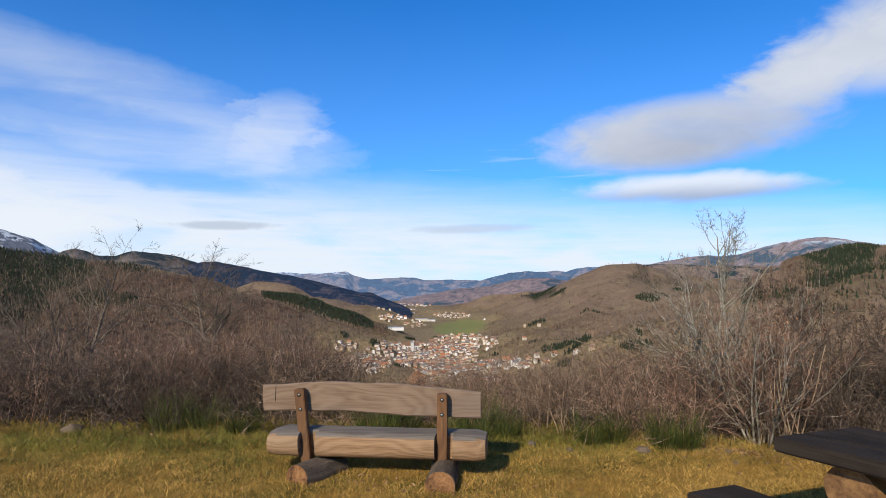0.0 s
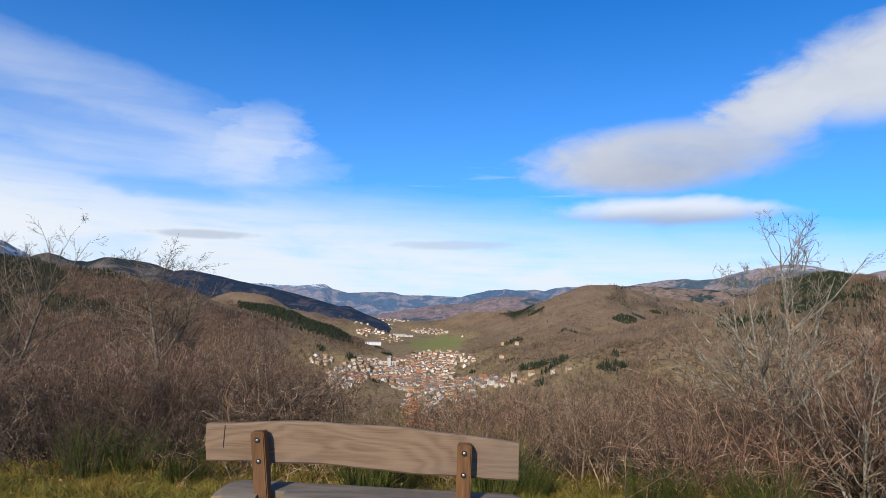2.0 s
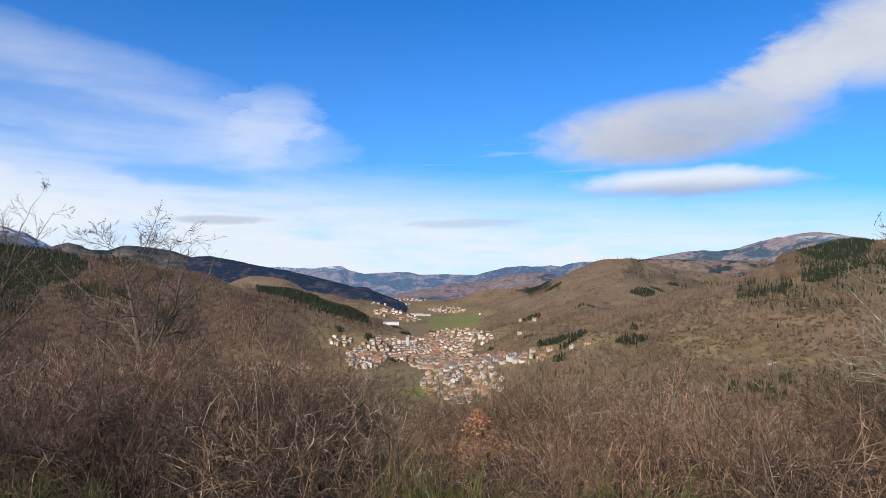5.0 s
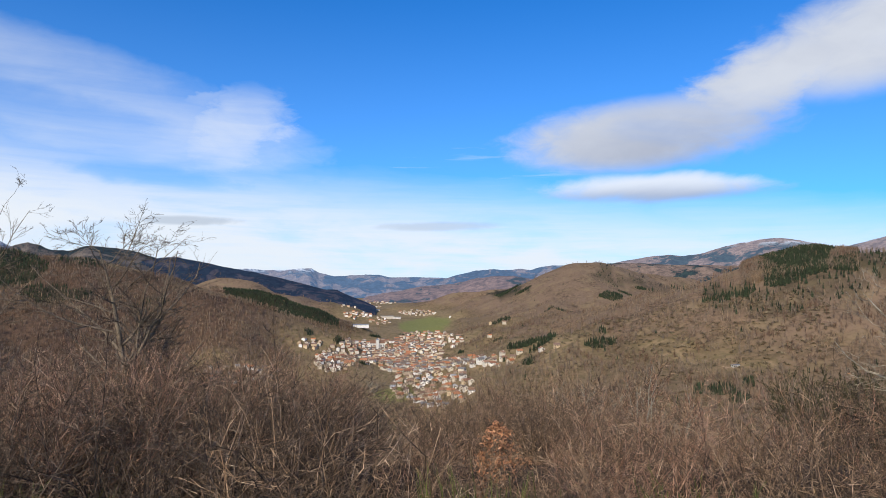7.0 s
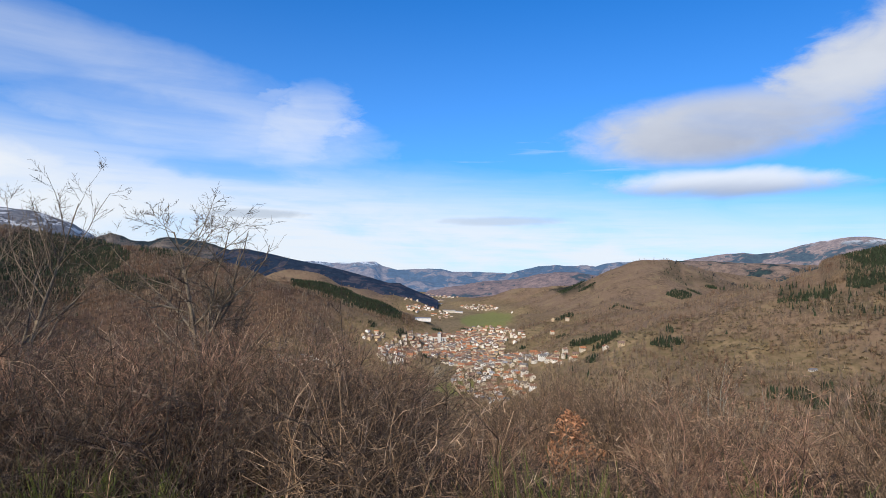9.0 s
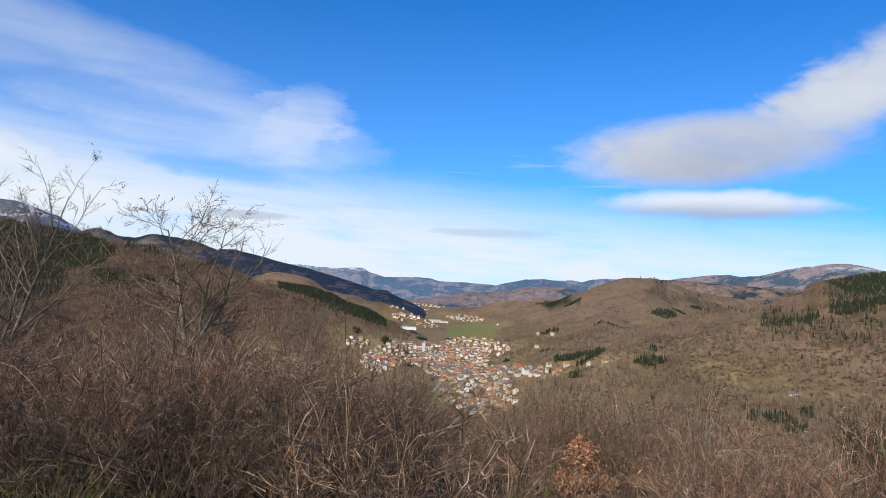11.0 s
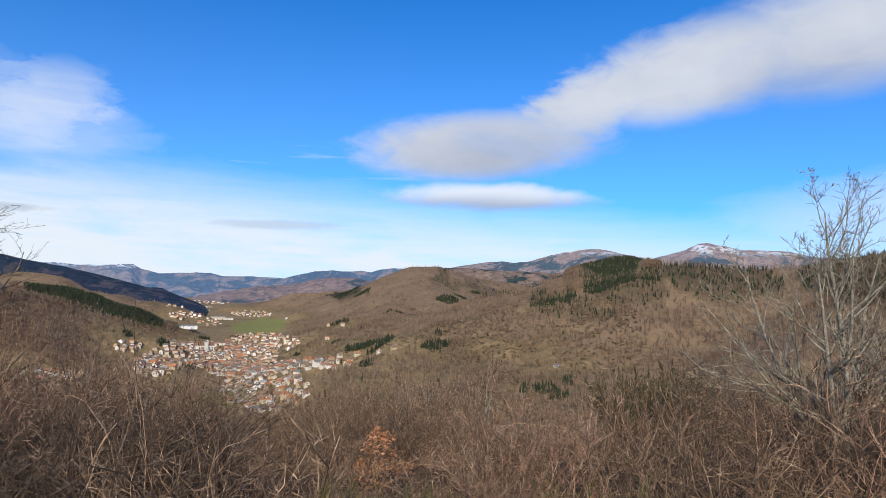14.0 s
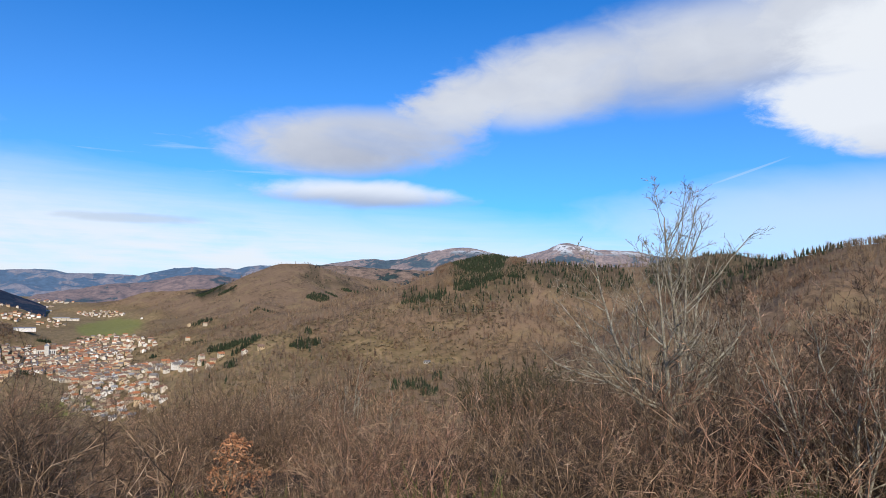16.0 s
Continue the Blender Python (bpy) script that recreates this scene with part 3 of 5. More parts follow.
def sight(az, el):
    """The places where lines of sight from the lawn, by bearing and height angle, first meet the land."""
    az, el = np.atleast_1d(np.asarray(az, float)), np.atleast_1d(np.asarray(el, float))
    d = np.geomspace(240, 4700, 420)
    a = np.radians(az)[:, None]
    h = height(d * np.sin(a), d * np.cos(a))
    hit = h > EYE + d * np.tan(np.radians(el))[:, None]
    k = d[np.argmax(hit, 1)]
    return k * np.sin(a[:, 0]), k * np.cos(a[:, 0])


# bearing, height angle, half width and half height of each quarter, its houses
QUARTERS = [(-2.0, -5.5, 5.0, 1.1, 270), (1.8, -4.5, 3.0, 0.8, 110), (2.2, -8.4, 3.6, 1.8, 105), (-6.5, -6.3, 1.6, 0.9, 50), (-8.6, -4.8, 1.1, 0.35, 16), (-14.5, -7.2, 3.6, 0.7, 34),
            (6.3, -6.4, 2.8, 0.4, 26), (1.0, -6.7, 3.6, 0.8, 80), (0.8, -2.05, 1.7, 0.24, 46), (-4.6, -2.3, 1.3, 0.25, 22), (-2.4, -2.8, 1.2, 0.3, 14), (-2.2, -0.98, 1.8, 0.26, 60),
            (-4.2, -1.5, 2.0, 0.12, 26)]


def village_plan():
    rng = np.random.default_rng(11)
    spots, yards = np.zeros((0, 2)), []
    for az, el, ra, re, n in QUARTERS:
        t, q = rng.uniform(0, 2 * np.pi, 6 * n), rng.random(6 * n) ** 0.55
        x, y = sight(az + ra * q * np.cos(t), el + re * q * np.sin(t))
        for px, py in zip(x, y):
            if n and len(spots) < 960 and (not len(spots) or np.hypot(*(spots - (px, py)).T).min() > np.interp(py, [700, 1250, 1700], [12.5, 8.8, 10])):
                spots = np.vstack([spots, (px, py)])
                n -= 1
        yards.append(np.stack([x, y], 1)[: len(x) // 3])
    east = [(6.7, -6.1), (8.3, -5.7), (8.4, -6.2), (9.2, -6.0), (9.8, -5.5), (11.7, -5.3), (13.0, -5.0), (7.2, -6.3), (5.1, -6.3), (7.2, -4.2), (7.3, -3.0), (8.5, -2.9), (7.6, -5.9), (3.7, -2.4)]
    x, y = sight(*zip(*east))
    spots = np.vstack([spots, np.stack([x, y], 1)])
    return spots[np.argsort(np.hypot(*spots.T))], np.vstack(yards)


VILLAGE_AXIS_Y = [700, 900, 1250, 1450, 1750, 1950, 2400, 3000, 3700, 4900]
VILLAGE_AXIS_X = [10, 15, -30, -50, -55, -20, 40, -60, -130, -300]


def axis_x(y):
    return np.interp(y, VILLAGE_AXIS_Y, VILLAGE_AXIS_X)


def build_ground():
    r = np.concatenate([np.linspace(0.0, 14, 90), np.geomspace(14.2, 2450, 170), np.linspace(2470, 3350, 45), np.geomspace(3400, 4900, 12)])
    ang = np.radians(np.concatenate([np.arange(-52, 76, 0.34), np.arange(76, 308, 3.0)]))
    R, A = np.meshgrid(r, ang, indexing="ij")
    x, y = R * np.sin(A), R * np.cos(A)
    z = height(x, y)
    ob = mesh_object("ground", np.stack([x, y, z], -1).reshape(-1, 3), grid_faces(len(r), len(ang), True)[:, ::-1], GROUND)
    me = ob.data
    x, y, z, d = x.ravel(), y.ravel(), z.ravel(), R.ravel()
    flat = np.clip(1 - (z - valley_floor(x, y) - 14) / 25, 0, 1) * (d > 420)
    meadow = np.maximum(flat * np.clip((y - 500) / 300, 0, 1) * np.clip(1.3 - np.abs(x - axis_x(y)) / 520, 0, 1), clearing(x, y))
    close = np.full(x.shape, 1e9)
    for px, py in SPOTS:
        close = np.minimum(close, (x - px) ** 2 + (y - py) ** 2)
    meadow = np.maximum(meadow, np.clip(1.6 - np.sqrt(close) / 45, 0, 1))
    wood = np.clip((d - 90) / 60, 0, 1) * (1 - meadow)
    fx, fy = (x - 56) / 92, (y - 2110) / 310
    fieldm = np.clip((1 - fx * fx - fy * fy) * 6, 0, 1) + np.clip((1 - ((x + 22) / 45) ** 2 - ((y - 985) / 40) ** 2) * 4, 0, 1)
    lawn = np.clip((edge(x) - 0.2 - y) / 0.6 + 0.3 * fbm(x, y, 0.7, 3), 0, 1) * (d < 200)
    for name, v in (("wood", wood), ("west_litter", np.clip((-10.5 - np.degrees(np.arctan2(x, y))) / 5, 0, 1) * np.clip((d - 500) / 300, 0, 1) * np.clip((2150 - d) / 150, 0, 1)), ("needle", np.where(d > 500, conifer_share(x, y), 0.0)), ("meadow", meadow), ("field", np.clip(fieldm, 0, 1)), ("lawn", lawn)):
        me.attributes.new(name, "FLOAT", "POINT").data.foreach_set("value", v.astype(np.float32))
    return tagged(ob, "hilltop lawn, wooded slopes and valley floor in winter", "ground", kind="structure")


CLEARINGS = [(21.3, -4.4, 60, 26), (24.5, -5.9, 60, 28), (27.8, -6.1, 50, 20), (8.6, -4.7, 60, 50), (13.7, -4.3, 50, 40), (10.8, -5.6, 90, 40), (8.0, -6.2, 90, 40), (5.0, -4.4, 70, 90), (22.6, -5.0, 40, 20)]


def clearing(x, y):
    m = np.zeros_like(x)
    for az, el, a, b in CLEARINGS:
        (cx,), (cy,) = sight(az, el)
        q = ((x - cx) / a) ** 2 + ((y - cy) / b) ** 2 + 0.5 * fbm(x, y, 40, 3, 8.0)
        m = np.maximum(m, np.clip((1 - q) * 2, 0, 1))
    return m


def far_range(name, pts, depth, mat, label, seed, low=-90.0, relief=95.0):
    """A far mountain range: a real ridge with gullies in its flank."""
    n, m = 320, 30
    az = np.linspace(pts[0][0], pts[-1][0], n)
    el = np.interp(az, [p[0] for p in pts], [p[1] for p in pts])
    d0 = np.interp(az, [p[0] for p in pts], [p[2] for p in pts])
    top = EYE + d0 * np.tan(np.radians(el))
    t = np.linspace(-0.35, 1, m)
    T, AZ = np.meshgrid(t, np.radians(az), indexing="ij")
    D = d0[None, :] - depth * T
    x, y = D * np.sin(AZ), D * np.cos(AZ)
    prof = np.where(T < 0, 1 + 0.9 * T, 1 - np.clip(T, 0, 1) ** 1.15)
    g = fbm(x, y, 320.0, 5, seed)
    z = low + (top[None, :] - low) * prof + (g - 0.5 * np.abs(fbm(x, y, 210.0, 4, seed + 3))) * relief * np.clip(T * 3, 0, 1) * (1 - T * 0.5) + 5 * fbm(x, y, 60.0, 3, seed)
    faces = grid_faces(m, n)
    ob = mesh_object(name, np.stack([x, y, z], -1).reshape(-1, 3), faces, mat)
    return tagged(ob, label, "mountain", kind="structure")


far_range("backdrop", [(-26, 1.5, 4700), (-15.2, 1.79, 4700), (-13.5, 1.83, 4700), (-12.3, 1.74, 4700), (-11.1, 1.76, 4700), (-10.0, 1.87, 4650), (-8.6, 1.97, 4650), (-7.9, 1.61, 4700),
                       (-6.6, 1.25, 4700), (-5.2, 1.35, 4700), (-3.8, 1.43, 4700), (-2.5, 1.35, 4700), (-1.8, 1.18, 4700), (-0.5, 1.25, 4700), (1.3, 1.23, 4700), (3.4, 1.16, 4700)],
          700, FAR_HAZE, "far mountain range tinted with blue haze, streaks of snow on top", 2.0)
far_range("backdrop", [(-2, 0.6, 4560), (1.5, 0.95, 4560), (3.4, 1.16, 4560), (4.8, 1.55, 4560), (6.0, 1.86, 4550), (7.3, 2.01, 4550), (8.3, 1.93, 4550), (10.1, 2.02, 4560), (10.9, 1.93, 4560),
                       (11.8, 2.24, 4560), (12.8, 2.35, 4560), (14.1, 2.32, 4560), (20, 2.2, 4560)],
          600, FAR_RIM, "far plateau tinted with blue haze, with a snowy rim", 9.0)
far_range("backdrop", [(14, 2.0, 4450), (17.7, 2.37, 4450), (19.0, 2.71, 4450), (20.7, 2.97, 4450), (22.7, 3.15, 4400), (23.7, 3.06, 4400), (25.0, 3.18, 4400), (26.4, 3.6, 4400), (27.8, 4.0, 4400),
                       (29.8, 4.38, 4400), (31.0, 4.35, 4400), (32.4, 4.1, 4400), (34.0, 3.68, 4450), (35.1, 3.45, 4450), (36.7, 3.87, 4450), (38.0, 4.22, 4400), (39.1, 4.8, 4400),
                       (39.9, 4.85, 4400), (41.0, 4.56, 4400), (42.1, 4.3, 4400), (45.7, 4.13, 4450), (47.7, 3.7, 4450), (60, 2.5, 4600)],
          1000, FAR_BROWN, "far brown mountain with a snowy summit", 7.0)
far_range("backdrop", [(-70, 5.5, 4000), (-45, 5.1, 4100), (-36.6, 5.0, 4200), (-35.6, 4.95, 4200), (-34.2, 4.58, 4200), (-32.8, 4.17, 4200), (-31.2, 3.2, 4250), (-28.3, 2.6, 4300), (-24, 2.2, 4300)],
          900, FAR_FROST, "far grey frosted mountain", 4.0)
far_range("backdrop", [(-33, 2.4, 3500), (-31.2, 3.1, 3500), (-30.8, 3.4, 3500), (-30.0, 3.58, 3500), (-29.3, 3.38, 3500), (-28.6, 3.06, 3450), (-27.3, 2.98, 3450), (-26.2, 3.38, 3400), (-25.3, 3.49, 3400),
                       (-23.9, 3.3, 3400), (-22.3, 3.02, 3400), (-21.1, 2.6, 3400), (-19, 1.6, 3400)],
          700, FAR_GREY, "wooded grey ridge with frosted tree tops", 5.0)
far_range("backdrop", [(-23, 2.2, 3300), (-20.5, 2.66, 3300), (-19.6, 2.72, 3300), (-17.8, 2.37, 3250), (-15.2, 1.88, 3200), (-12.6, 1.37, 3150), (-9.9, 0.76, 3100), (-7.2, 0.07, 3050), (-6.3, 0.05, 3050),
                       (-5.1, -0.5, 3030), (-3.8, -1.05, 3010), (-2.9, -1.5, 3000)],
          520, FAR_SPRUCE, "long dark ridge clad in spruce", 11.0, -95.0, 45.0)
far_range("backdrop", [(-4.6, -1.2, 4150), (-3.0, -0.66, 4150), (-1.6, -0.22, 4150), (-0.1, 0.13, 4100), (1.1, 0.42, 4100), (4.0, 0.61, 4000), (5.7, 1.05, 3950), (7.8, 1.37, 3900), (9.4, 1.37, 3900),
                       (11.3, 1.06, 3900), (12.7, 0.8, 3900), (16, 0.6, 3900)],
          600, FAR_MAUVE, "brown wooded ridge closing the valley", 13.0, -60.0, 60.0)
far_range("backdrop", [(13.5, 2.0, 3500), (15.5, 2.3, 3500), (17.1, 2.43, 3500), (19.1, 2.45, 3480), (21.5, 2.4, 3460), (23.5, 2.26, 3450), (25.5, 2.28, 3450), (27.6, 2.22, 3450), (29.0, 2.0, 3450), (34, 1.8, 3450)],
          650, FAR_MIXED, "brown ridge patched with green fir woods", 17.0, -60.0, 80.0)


# ---- woods ----
def scatter(rng, n, az0, az1, d0, d1):
    """Places spread evenly over a sector of the land."""
    a = np.radians(rng.uniform(az0, az1, n))
    d = np.sqrt(rng.uniform(d0 * d0, d1 * d1, n))
    return d * np.sin(a), d * np.cos(a)


def is_village(x, y):
    w = np.interp(y, [650, 800, 1200, 1500, 1900, 2100, 3000, 4900], [60, 75, 130, 170, 150, 120, 110, 130])
    return (np.abs(x - axis_x(y)) < w) & (y > 620) & (height(x, y) - valley_floor(x, y) < 22)


# fir stands as bearing, height angle, their half sizes in degrees, and how dense they are
FIR_WEST = [(-33.0, 1.6, 4.3, 2.1, 0.92), (-45.0, 1.6, 9.0, 2.6, 0.88), (-36.0, -0.8, 4.5, 1.8, 0.65), (-28.0, -0.5, 2.2, 0.65, 0.85), (-25.6, 2.0, 2.6, 0.35, 0.6), (-21.5, -1.2, 1.2, 0.5, 0.4)]
FIR_EAST = [(31.9, 2.8, 2.6, 1.0, 0.96), (30.8, 1.7, 1.8, 0.8, 0.55), (33.6, 0.8, 3.2, 1.5, 0.52), (27.6, 0.0, 2.8, 0.6, 0.6), (29.2, -1.1, 3.5, 0.7, 0.4), (37.0, 2.2, 2.4, 0.7, 0.65),
            (41.0, 1.6, 4.0, 1.6, 0.6), (52.0, 2.2, 6.0, 2.2, 0.6), (66.0, 2.6, 9.0, 2.6, 0.65), (17.0, 1.7, 0.8, 0.7, 0.5), (19.0, 0.9, 1.6, 0.5, 0.5), (22.5, 0.3, 2.0, 0.35, 0.4),
            (8.4, -0.35, 1.5, 0.42, 0.95), (9.9, 0.0, 0.9, 0.25, 0.8)]


def conifer_share(x, y):
    """How much of the wood is fir and spruce."""
    d = np.hypot(x, y)
    n = fbm(x, y, 90.0, 4, 15.0)
    az = np.degrees(np.arctan2(x, y)) + 0.7 * n
    el = np.degrees(np.arctan2(height(x, y) - EYE, d)) + 0.35 * fbm(x, y, 60.0, 3, 12.0)
    p = np.full(x.shape, 0.006)
    for a, e, ra, re, share in FIR_WEST + FIR_EAST:
        p = np.where((((az - a) / ra) ** 2 + ((el - e) / re) ** 2 < 1) & (d > 900), np.maximum(p, share), p)
    top = np.interp(az, [-16, -13.4, -11.6, -10.2, -8.9, -7.6, -6.5], [0.2, 0.0, -0.2, -0.8, -1.6, -2.35, -3.0])
    deep = np.interp(az, [-16, -13.4, -11.5, -9.1, -7.0, -6.2], [1.5, 2.1, 2.0, 1.0, 0.5, 0.3])
    return np.where((az > -16) & (az < -6.2) & (d > 1600) & (d < 2120) & (el > top - deep), 0.98, p)


# bearing, height angle of the foot, half width and half depth in metres
GROVES = [(8.8, -0.15, 48, 22), (10.2, -0.1, 30, 12), (17.7, -0.5, 34, 34), (18.9, -0.2, 22, 14), (20.2, 0.2, 18, 18), (8.2, -2.7, 26, 14), (10.7, -4.7, 36, 14), (11.9, -4.6, 22, 7),
          (8.2, -4.5, 16, 12), (16.9, -3.6, 5, 6), (16.8, -4.7, 24, 10), (13.3, -1.7, 40, 5), (10.5, -6.4, 9, 8), (28.3, -7.5, 6, 6), (26.2, -8.2, 13, 7), (24.5, -8.3, 6, 5),
          (27.5, -8.8, 8, 8), (21.7, 1.5, 40, 30), (7.3, 0.5, 50, 30), (-6.1, -4.6, 12, 12), (-8.7, -3.8, 9, 9), (-2.9, -4.2, 16, 8), (-0.3, -4.0, 18, 7), (2.3, -5.3, 7, 6),
          (-3.9, -6.5, 9, 8), (2.6, -6.3, 5, 5), (4.6, -5.6, 8, 6), (32.5, 1.8, 60, 30), (27.0, -0.6, 40, 8)]


def build_woods():
    rng = np.random.default_rng(5)
    xs, ys = [], []
    for n, a0, a1, d0, d1 in ((1300, -48, 72, 260, 420), (12500, -48, 72, 420, 1000), (26000, -48, 72, 1000, 1750), (16000, -40, 40, 1750, 2700), (3500, -28, 30, 2700, 3100), (9000, -17, -5, 1700, 2050), (9000, 28, 36, 1050, 1300), (5000, -48, -28, 1300, 1900), (8000, -38, -10, 1000, 1620)):
        x, y = scatter(rng, n, a0, a1, d0, d1)
        xs.append(x), ys.append(y)
    x, y = np.concatenate(xs), np.concatenate(ys)
    keep = (~is_village(x, y) | (rng.random(len(x)) < 0.55)) & (rng.random(len(x)) > 0.93 * clearing(x, y))
    flat = height(x, y) - valley_floor(x, y) < 10
    keep &= ~(flat & (y > 850) & (np.abs(x - axis_x(y)) < 420) & (rng.random(len(x)) < np.where(y > 1950, 0.95, 0.7)))
    keep &= ~((np.hypot((x - 56) / 110, (y - 2110) / 335) < 1))
    for px, py in SPOTS:
        keep &= ~((np.abs(x - px) < 6) & (y > py - 15) & (y < py + 7))
    x, y = x[keep], y[keep]
    fir = rng.random(len(x)) < conifer_share(x, y)
    gx, gy = [], []
    for az, el, a, b in GROVES:
        (cx,), (cy,) = sight(az, el)
        k = int(6 + a * b / 2.5)
        t, q = rng.uniform(0, 2 * np.pi, k), np.sqrt(rng.random(k))
        gx.append(cx + a * q * np.cos(t)), gy.append(cy + b * q * np.sin(t))
    pick = YARDS[rng.random(len(YARDS)) < 0.10]
    fx, fy = np.concatenate([x[fir], pick[:, 0], *gx]), np.concatenate([y[fir], pick[:, 1], *gy])
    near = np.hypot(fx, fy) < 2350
    # trees past 2350 m take the needles with shade and haze painted in
    for name, pick, mat, label in (("fir_wood", near, CONIFER, "dark green fir woods on the slopes"), ("spruce_wood", ~near, SHADED_NEEDLES, "far fir woods, their shade and blue haze put into the colour")):
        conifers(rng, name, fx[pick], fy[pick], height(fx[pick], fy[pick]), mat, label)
    bare = ~fir & ((np.hypot(x, y) < 1850) | (rng.random(len(x)) < 0.25))
    bx, by = x[bare], y[bare]
    broadleaves(rng, bx, by, height(bx, by))


def conifers(rng, name, x, y, z, mat, label):
    """Firs: stacked, ragged skirts of five sides."""
    n = len(x)
    h = rng.uniform(7, 15, n) * np.interp(np.hypot(x, y), [400, 1000, 1300, 2500], [0.9, 0.75, 0.6, 0.55])
    w = h * rng.uniform(0.15, 0.24, n)
    verts, faces, base = [], [], 0
    for lo, hi, wid in ((0.06, 0.62, 1.0), (0.34, 0.82, 0.70), (0.58, 1.0, 0.42)):
        k = 5
        a = np.arange(k) / k * 2 * np.pi + rng.uniform(0, 6, n)[:, None]
        rad = (w * wid)[:, None] * rng.uniform(0.7, 1.25, (n, k))
        ring = np.stack([x[:, None] + rad * np.cos(a), y[:, None] + rad * np.sin(a), z[:, None] + (h * lo)[:, None] * rng.uniform(0.8, 1.3, (n, k))], -1)
        tip = np.stack([x, y, z + h * hi], -1)[:, None, :]
        verts.append(np.concatenate([ring, tip], 1).reshape(-1, 3))
        i = np.arange(n)[:, None] * (k + 1) + base
        j = np.arange(k)[None, :]
        faces.append(np.stack([i + j, i + (j + 1) % k, np.broadcast_to(i + k, (n, k))], -1).reshape(-1, 3))
        base += n * (k + 1)
    ob = mesh_object(name, np.concatenate(verts), np.concatenate(faces), mat, smooth=False)
    tagged(ob, label, "conifer wood", kind="stuff")


def broadleaves(rng, x, y, z):
    """Bare winter trees: a stem and a fan of thin rising limbs each."""
    d = np.hypot(x, y)
    verts, faces, base = [], [], 0
    for near, far, k in ((0, 420, 26), (420, 1000, 22), (1000, 4000, 11)):
        sel = (d >= near) & (d < far)
        n = int(sel.sum())
        px, py, pz = x[sel], y[sel], z[sel]
        h = rng.uniform(8, 14, n) * np.interp(d[sel], [1000, 2400], [1.0, 0.6])
        a = rng.uniform(0, 2 * np.pi, (n, k))
        start = h[:, None] * rng.uniform(0.12, 0.62, (n, k))
        start[:, :2] = -0.3
        rise = rng.uniform(0.0, 1.0, (n, k))
        end = h[:, None] * (0.55 + 0.48 * rise)
        out = h[:, None] * np.sqrt(1.02 - rise ** 2) * rng.uniform(0.14, 0.52, (n, k))
        end[:, :2], out[:, :2] = h[:, None] * 0.92, out[:, :2] * 0.2
        wid = np.interp(d[sel], [60, 420, 1000, 2500], [0.035, 0.08, 0.17, 0.40])[:, None] * rng.uniform(0.6, 1.5, (n, k))
        wid[:, :2] *= 1.1
        b = a + rng.uniform(0.5, 2.6, (n, k))
        sx, sy = px[:, None] + 0.15 * out * np.cos(a), py[:, None] + 0.15 * out * np.sin(a)
        p0 = np.stack([sx - wid * np.cos(b), sy - wid * np.sin(b), pz[:, None] + start], -1)
        p1 = np.stack([sx + wid * np.cos(b), sy + wid * np.sin(b), pz[:, None] + start], -1)
        p2 = np.stack([px[:, None] + out * np.cos(a), py[:, None] + out * np.sin(a), pz[:, None] + end], -1)
        verts.append(np.stack([p0, p1, p2], 2).reshape(-1, 3))
        faces.append(np.arange(n * k * 3).reshape(-1, 3) + base)
        base += n * k * 3
    ob = mesh_object("bare_wood", np.concatenate(verts), np.concatenate(faces), BARE_WOOD, smooth=False)
    tagged(ob, "bare brown winter woods covering the slopes", "bare woods", kind="stuff")


def build_scrub():
    """Low rounded thickets on the middle slopes, each a dome of short twigs."""
    rng = np.random.default_rng(52)
    x, y = np.concatenate([scatter(rng, 3600, 9, 34, 480, 1010), scatter(rng, 1500, 3, 13, 1000, 1750), YARDS.T], 1)
    keep = (fbm(x, y, 70.0, 4, 31.0) > -0.12) | (np.arange(len(x)) >= 5100)
    x, y = x[keep], y[keep]
    z = height(x, y)
    n, k = len(x), 22
    r = rng.uniform(1.4, 3.8, n)[:, None]
    a, e = rng.uniform(0, 6.28, (n, k)), np.arcsin(rng.uniform(0.05, 1, (n, k)))
    tip = np.stack([x[:, None] + r * np.cos(a) * np.cos(e), y[:, None] + r * np.sin(a) * np.cos(e), z[:, None] + 0.85 * r * np.sin(e) + 0.3], -1)
    b, w = rng.uniform(0, 6.28, (n, k)), r * rng.uniform(0.15, 0.32, (n, k))
    mid = np.stack([x[:, None] + 0.35 * r * np.cos(a) * np.cos(e), y[:, None] + 0.35 * r * np.sin(a) * np.cos(e), z[:, None] + 0.3 * r * np.sin(e)], -1)
    off = np.stack([w * np.cos(b), w * np.sin(b), w * 0.4 * np.cos(2 * b)], -1)
    v = np.stack([mid - off, mid + off, tip], 2).reshape(-1, 3)
    ob = mesh_object("scrub", v, np.arange(n * k * 3).reshape(-1, 3), SCRUB, smooth=False)
    tagged(ob, "low olive-grey scrub on the middle slopes", "scrub", kind="stuff")


SPOTS, YARDS = village_plan()
NEAR_HOUSES = 294
ground = build_ground()
build_woods()
build_scrub()


# ---- village ----
def part(name, bm, mat, parent=None, label=""):
    me = bpy.data.meshes.new(name)
    bm.normal_update()
    bm.to_mesh(me)
    bm.free()
    me.materials.append(mat)
    ob = new(name, me)
    if parent:
        ob.parent = parent
    return tagged(ob, label) if label else ob


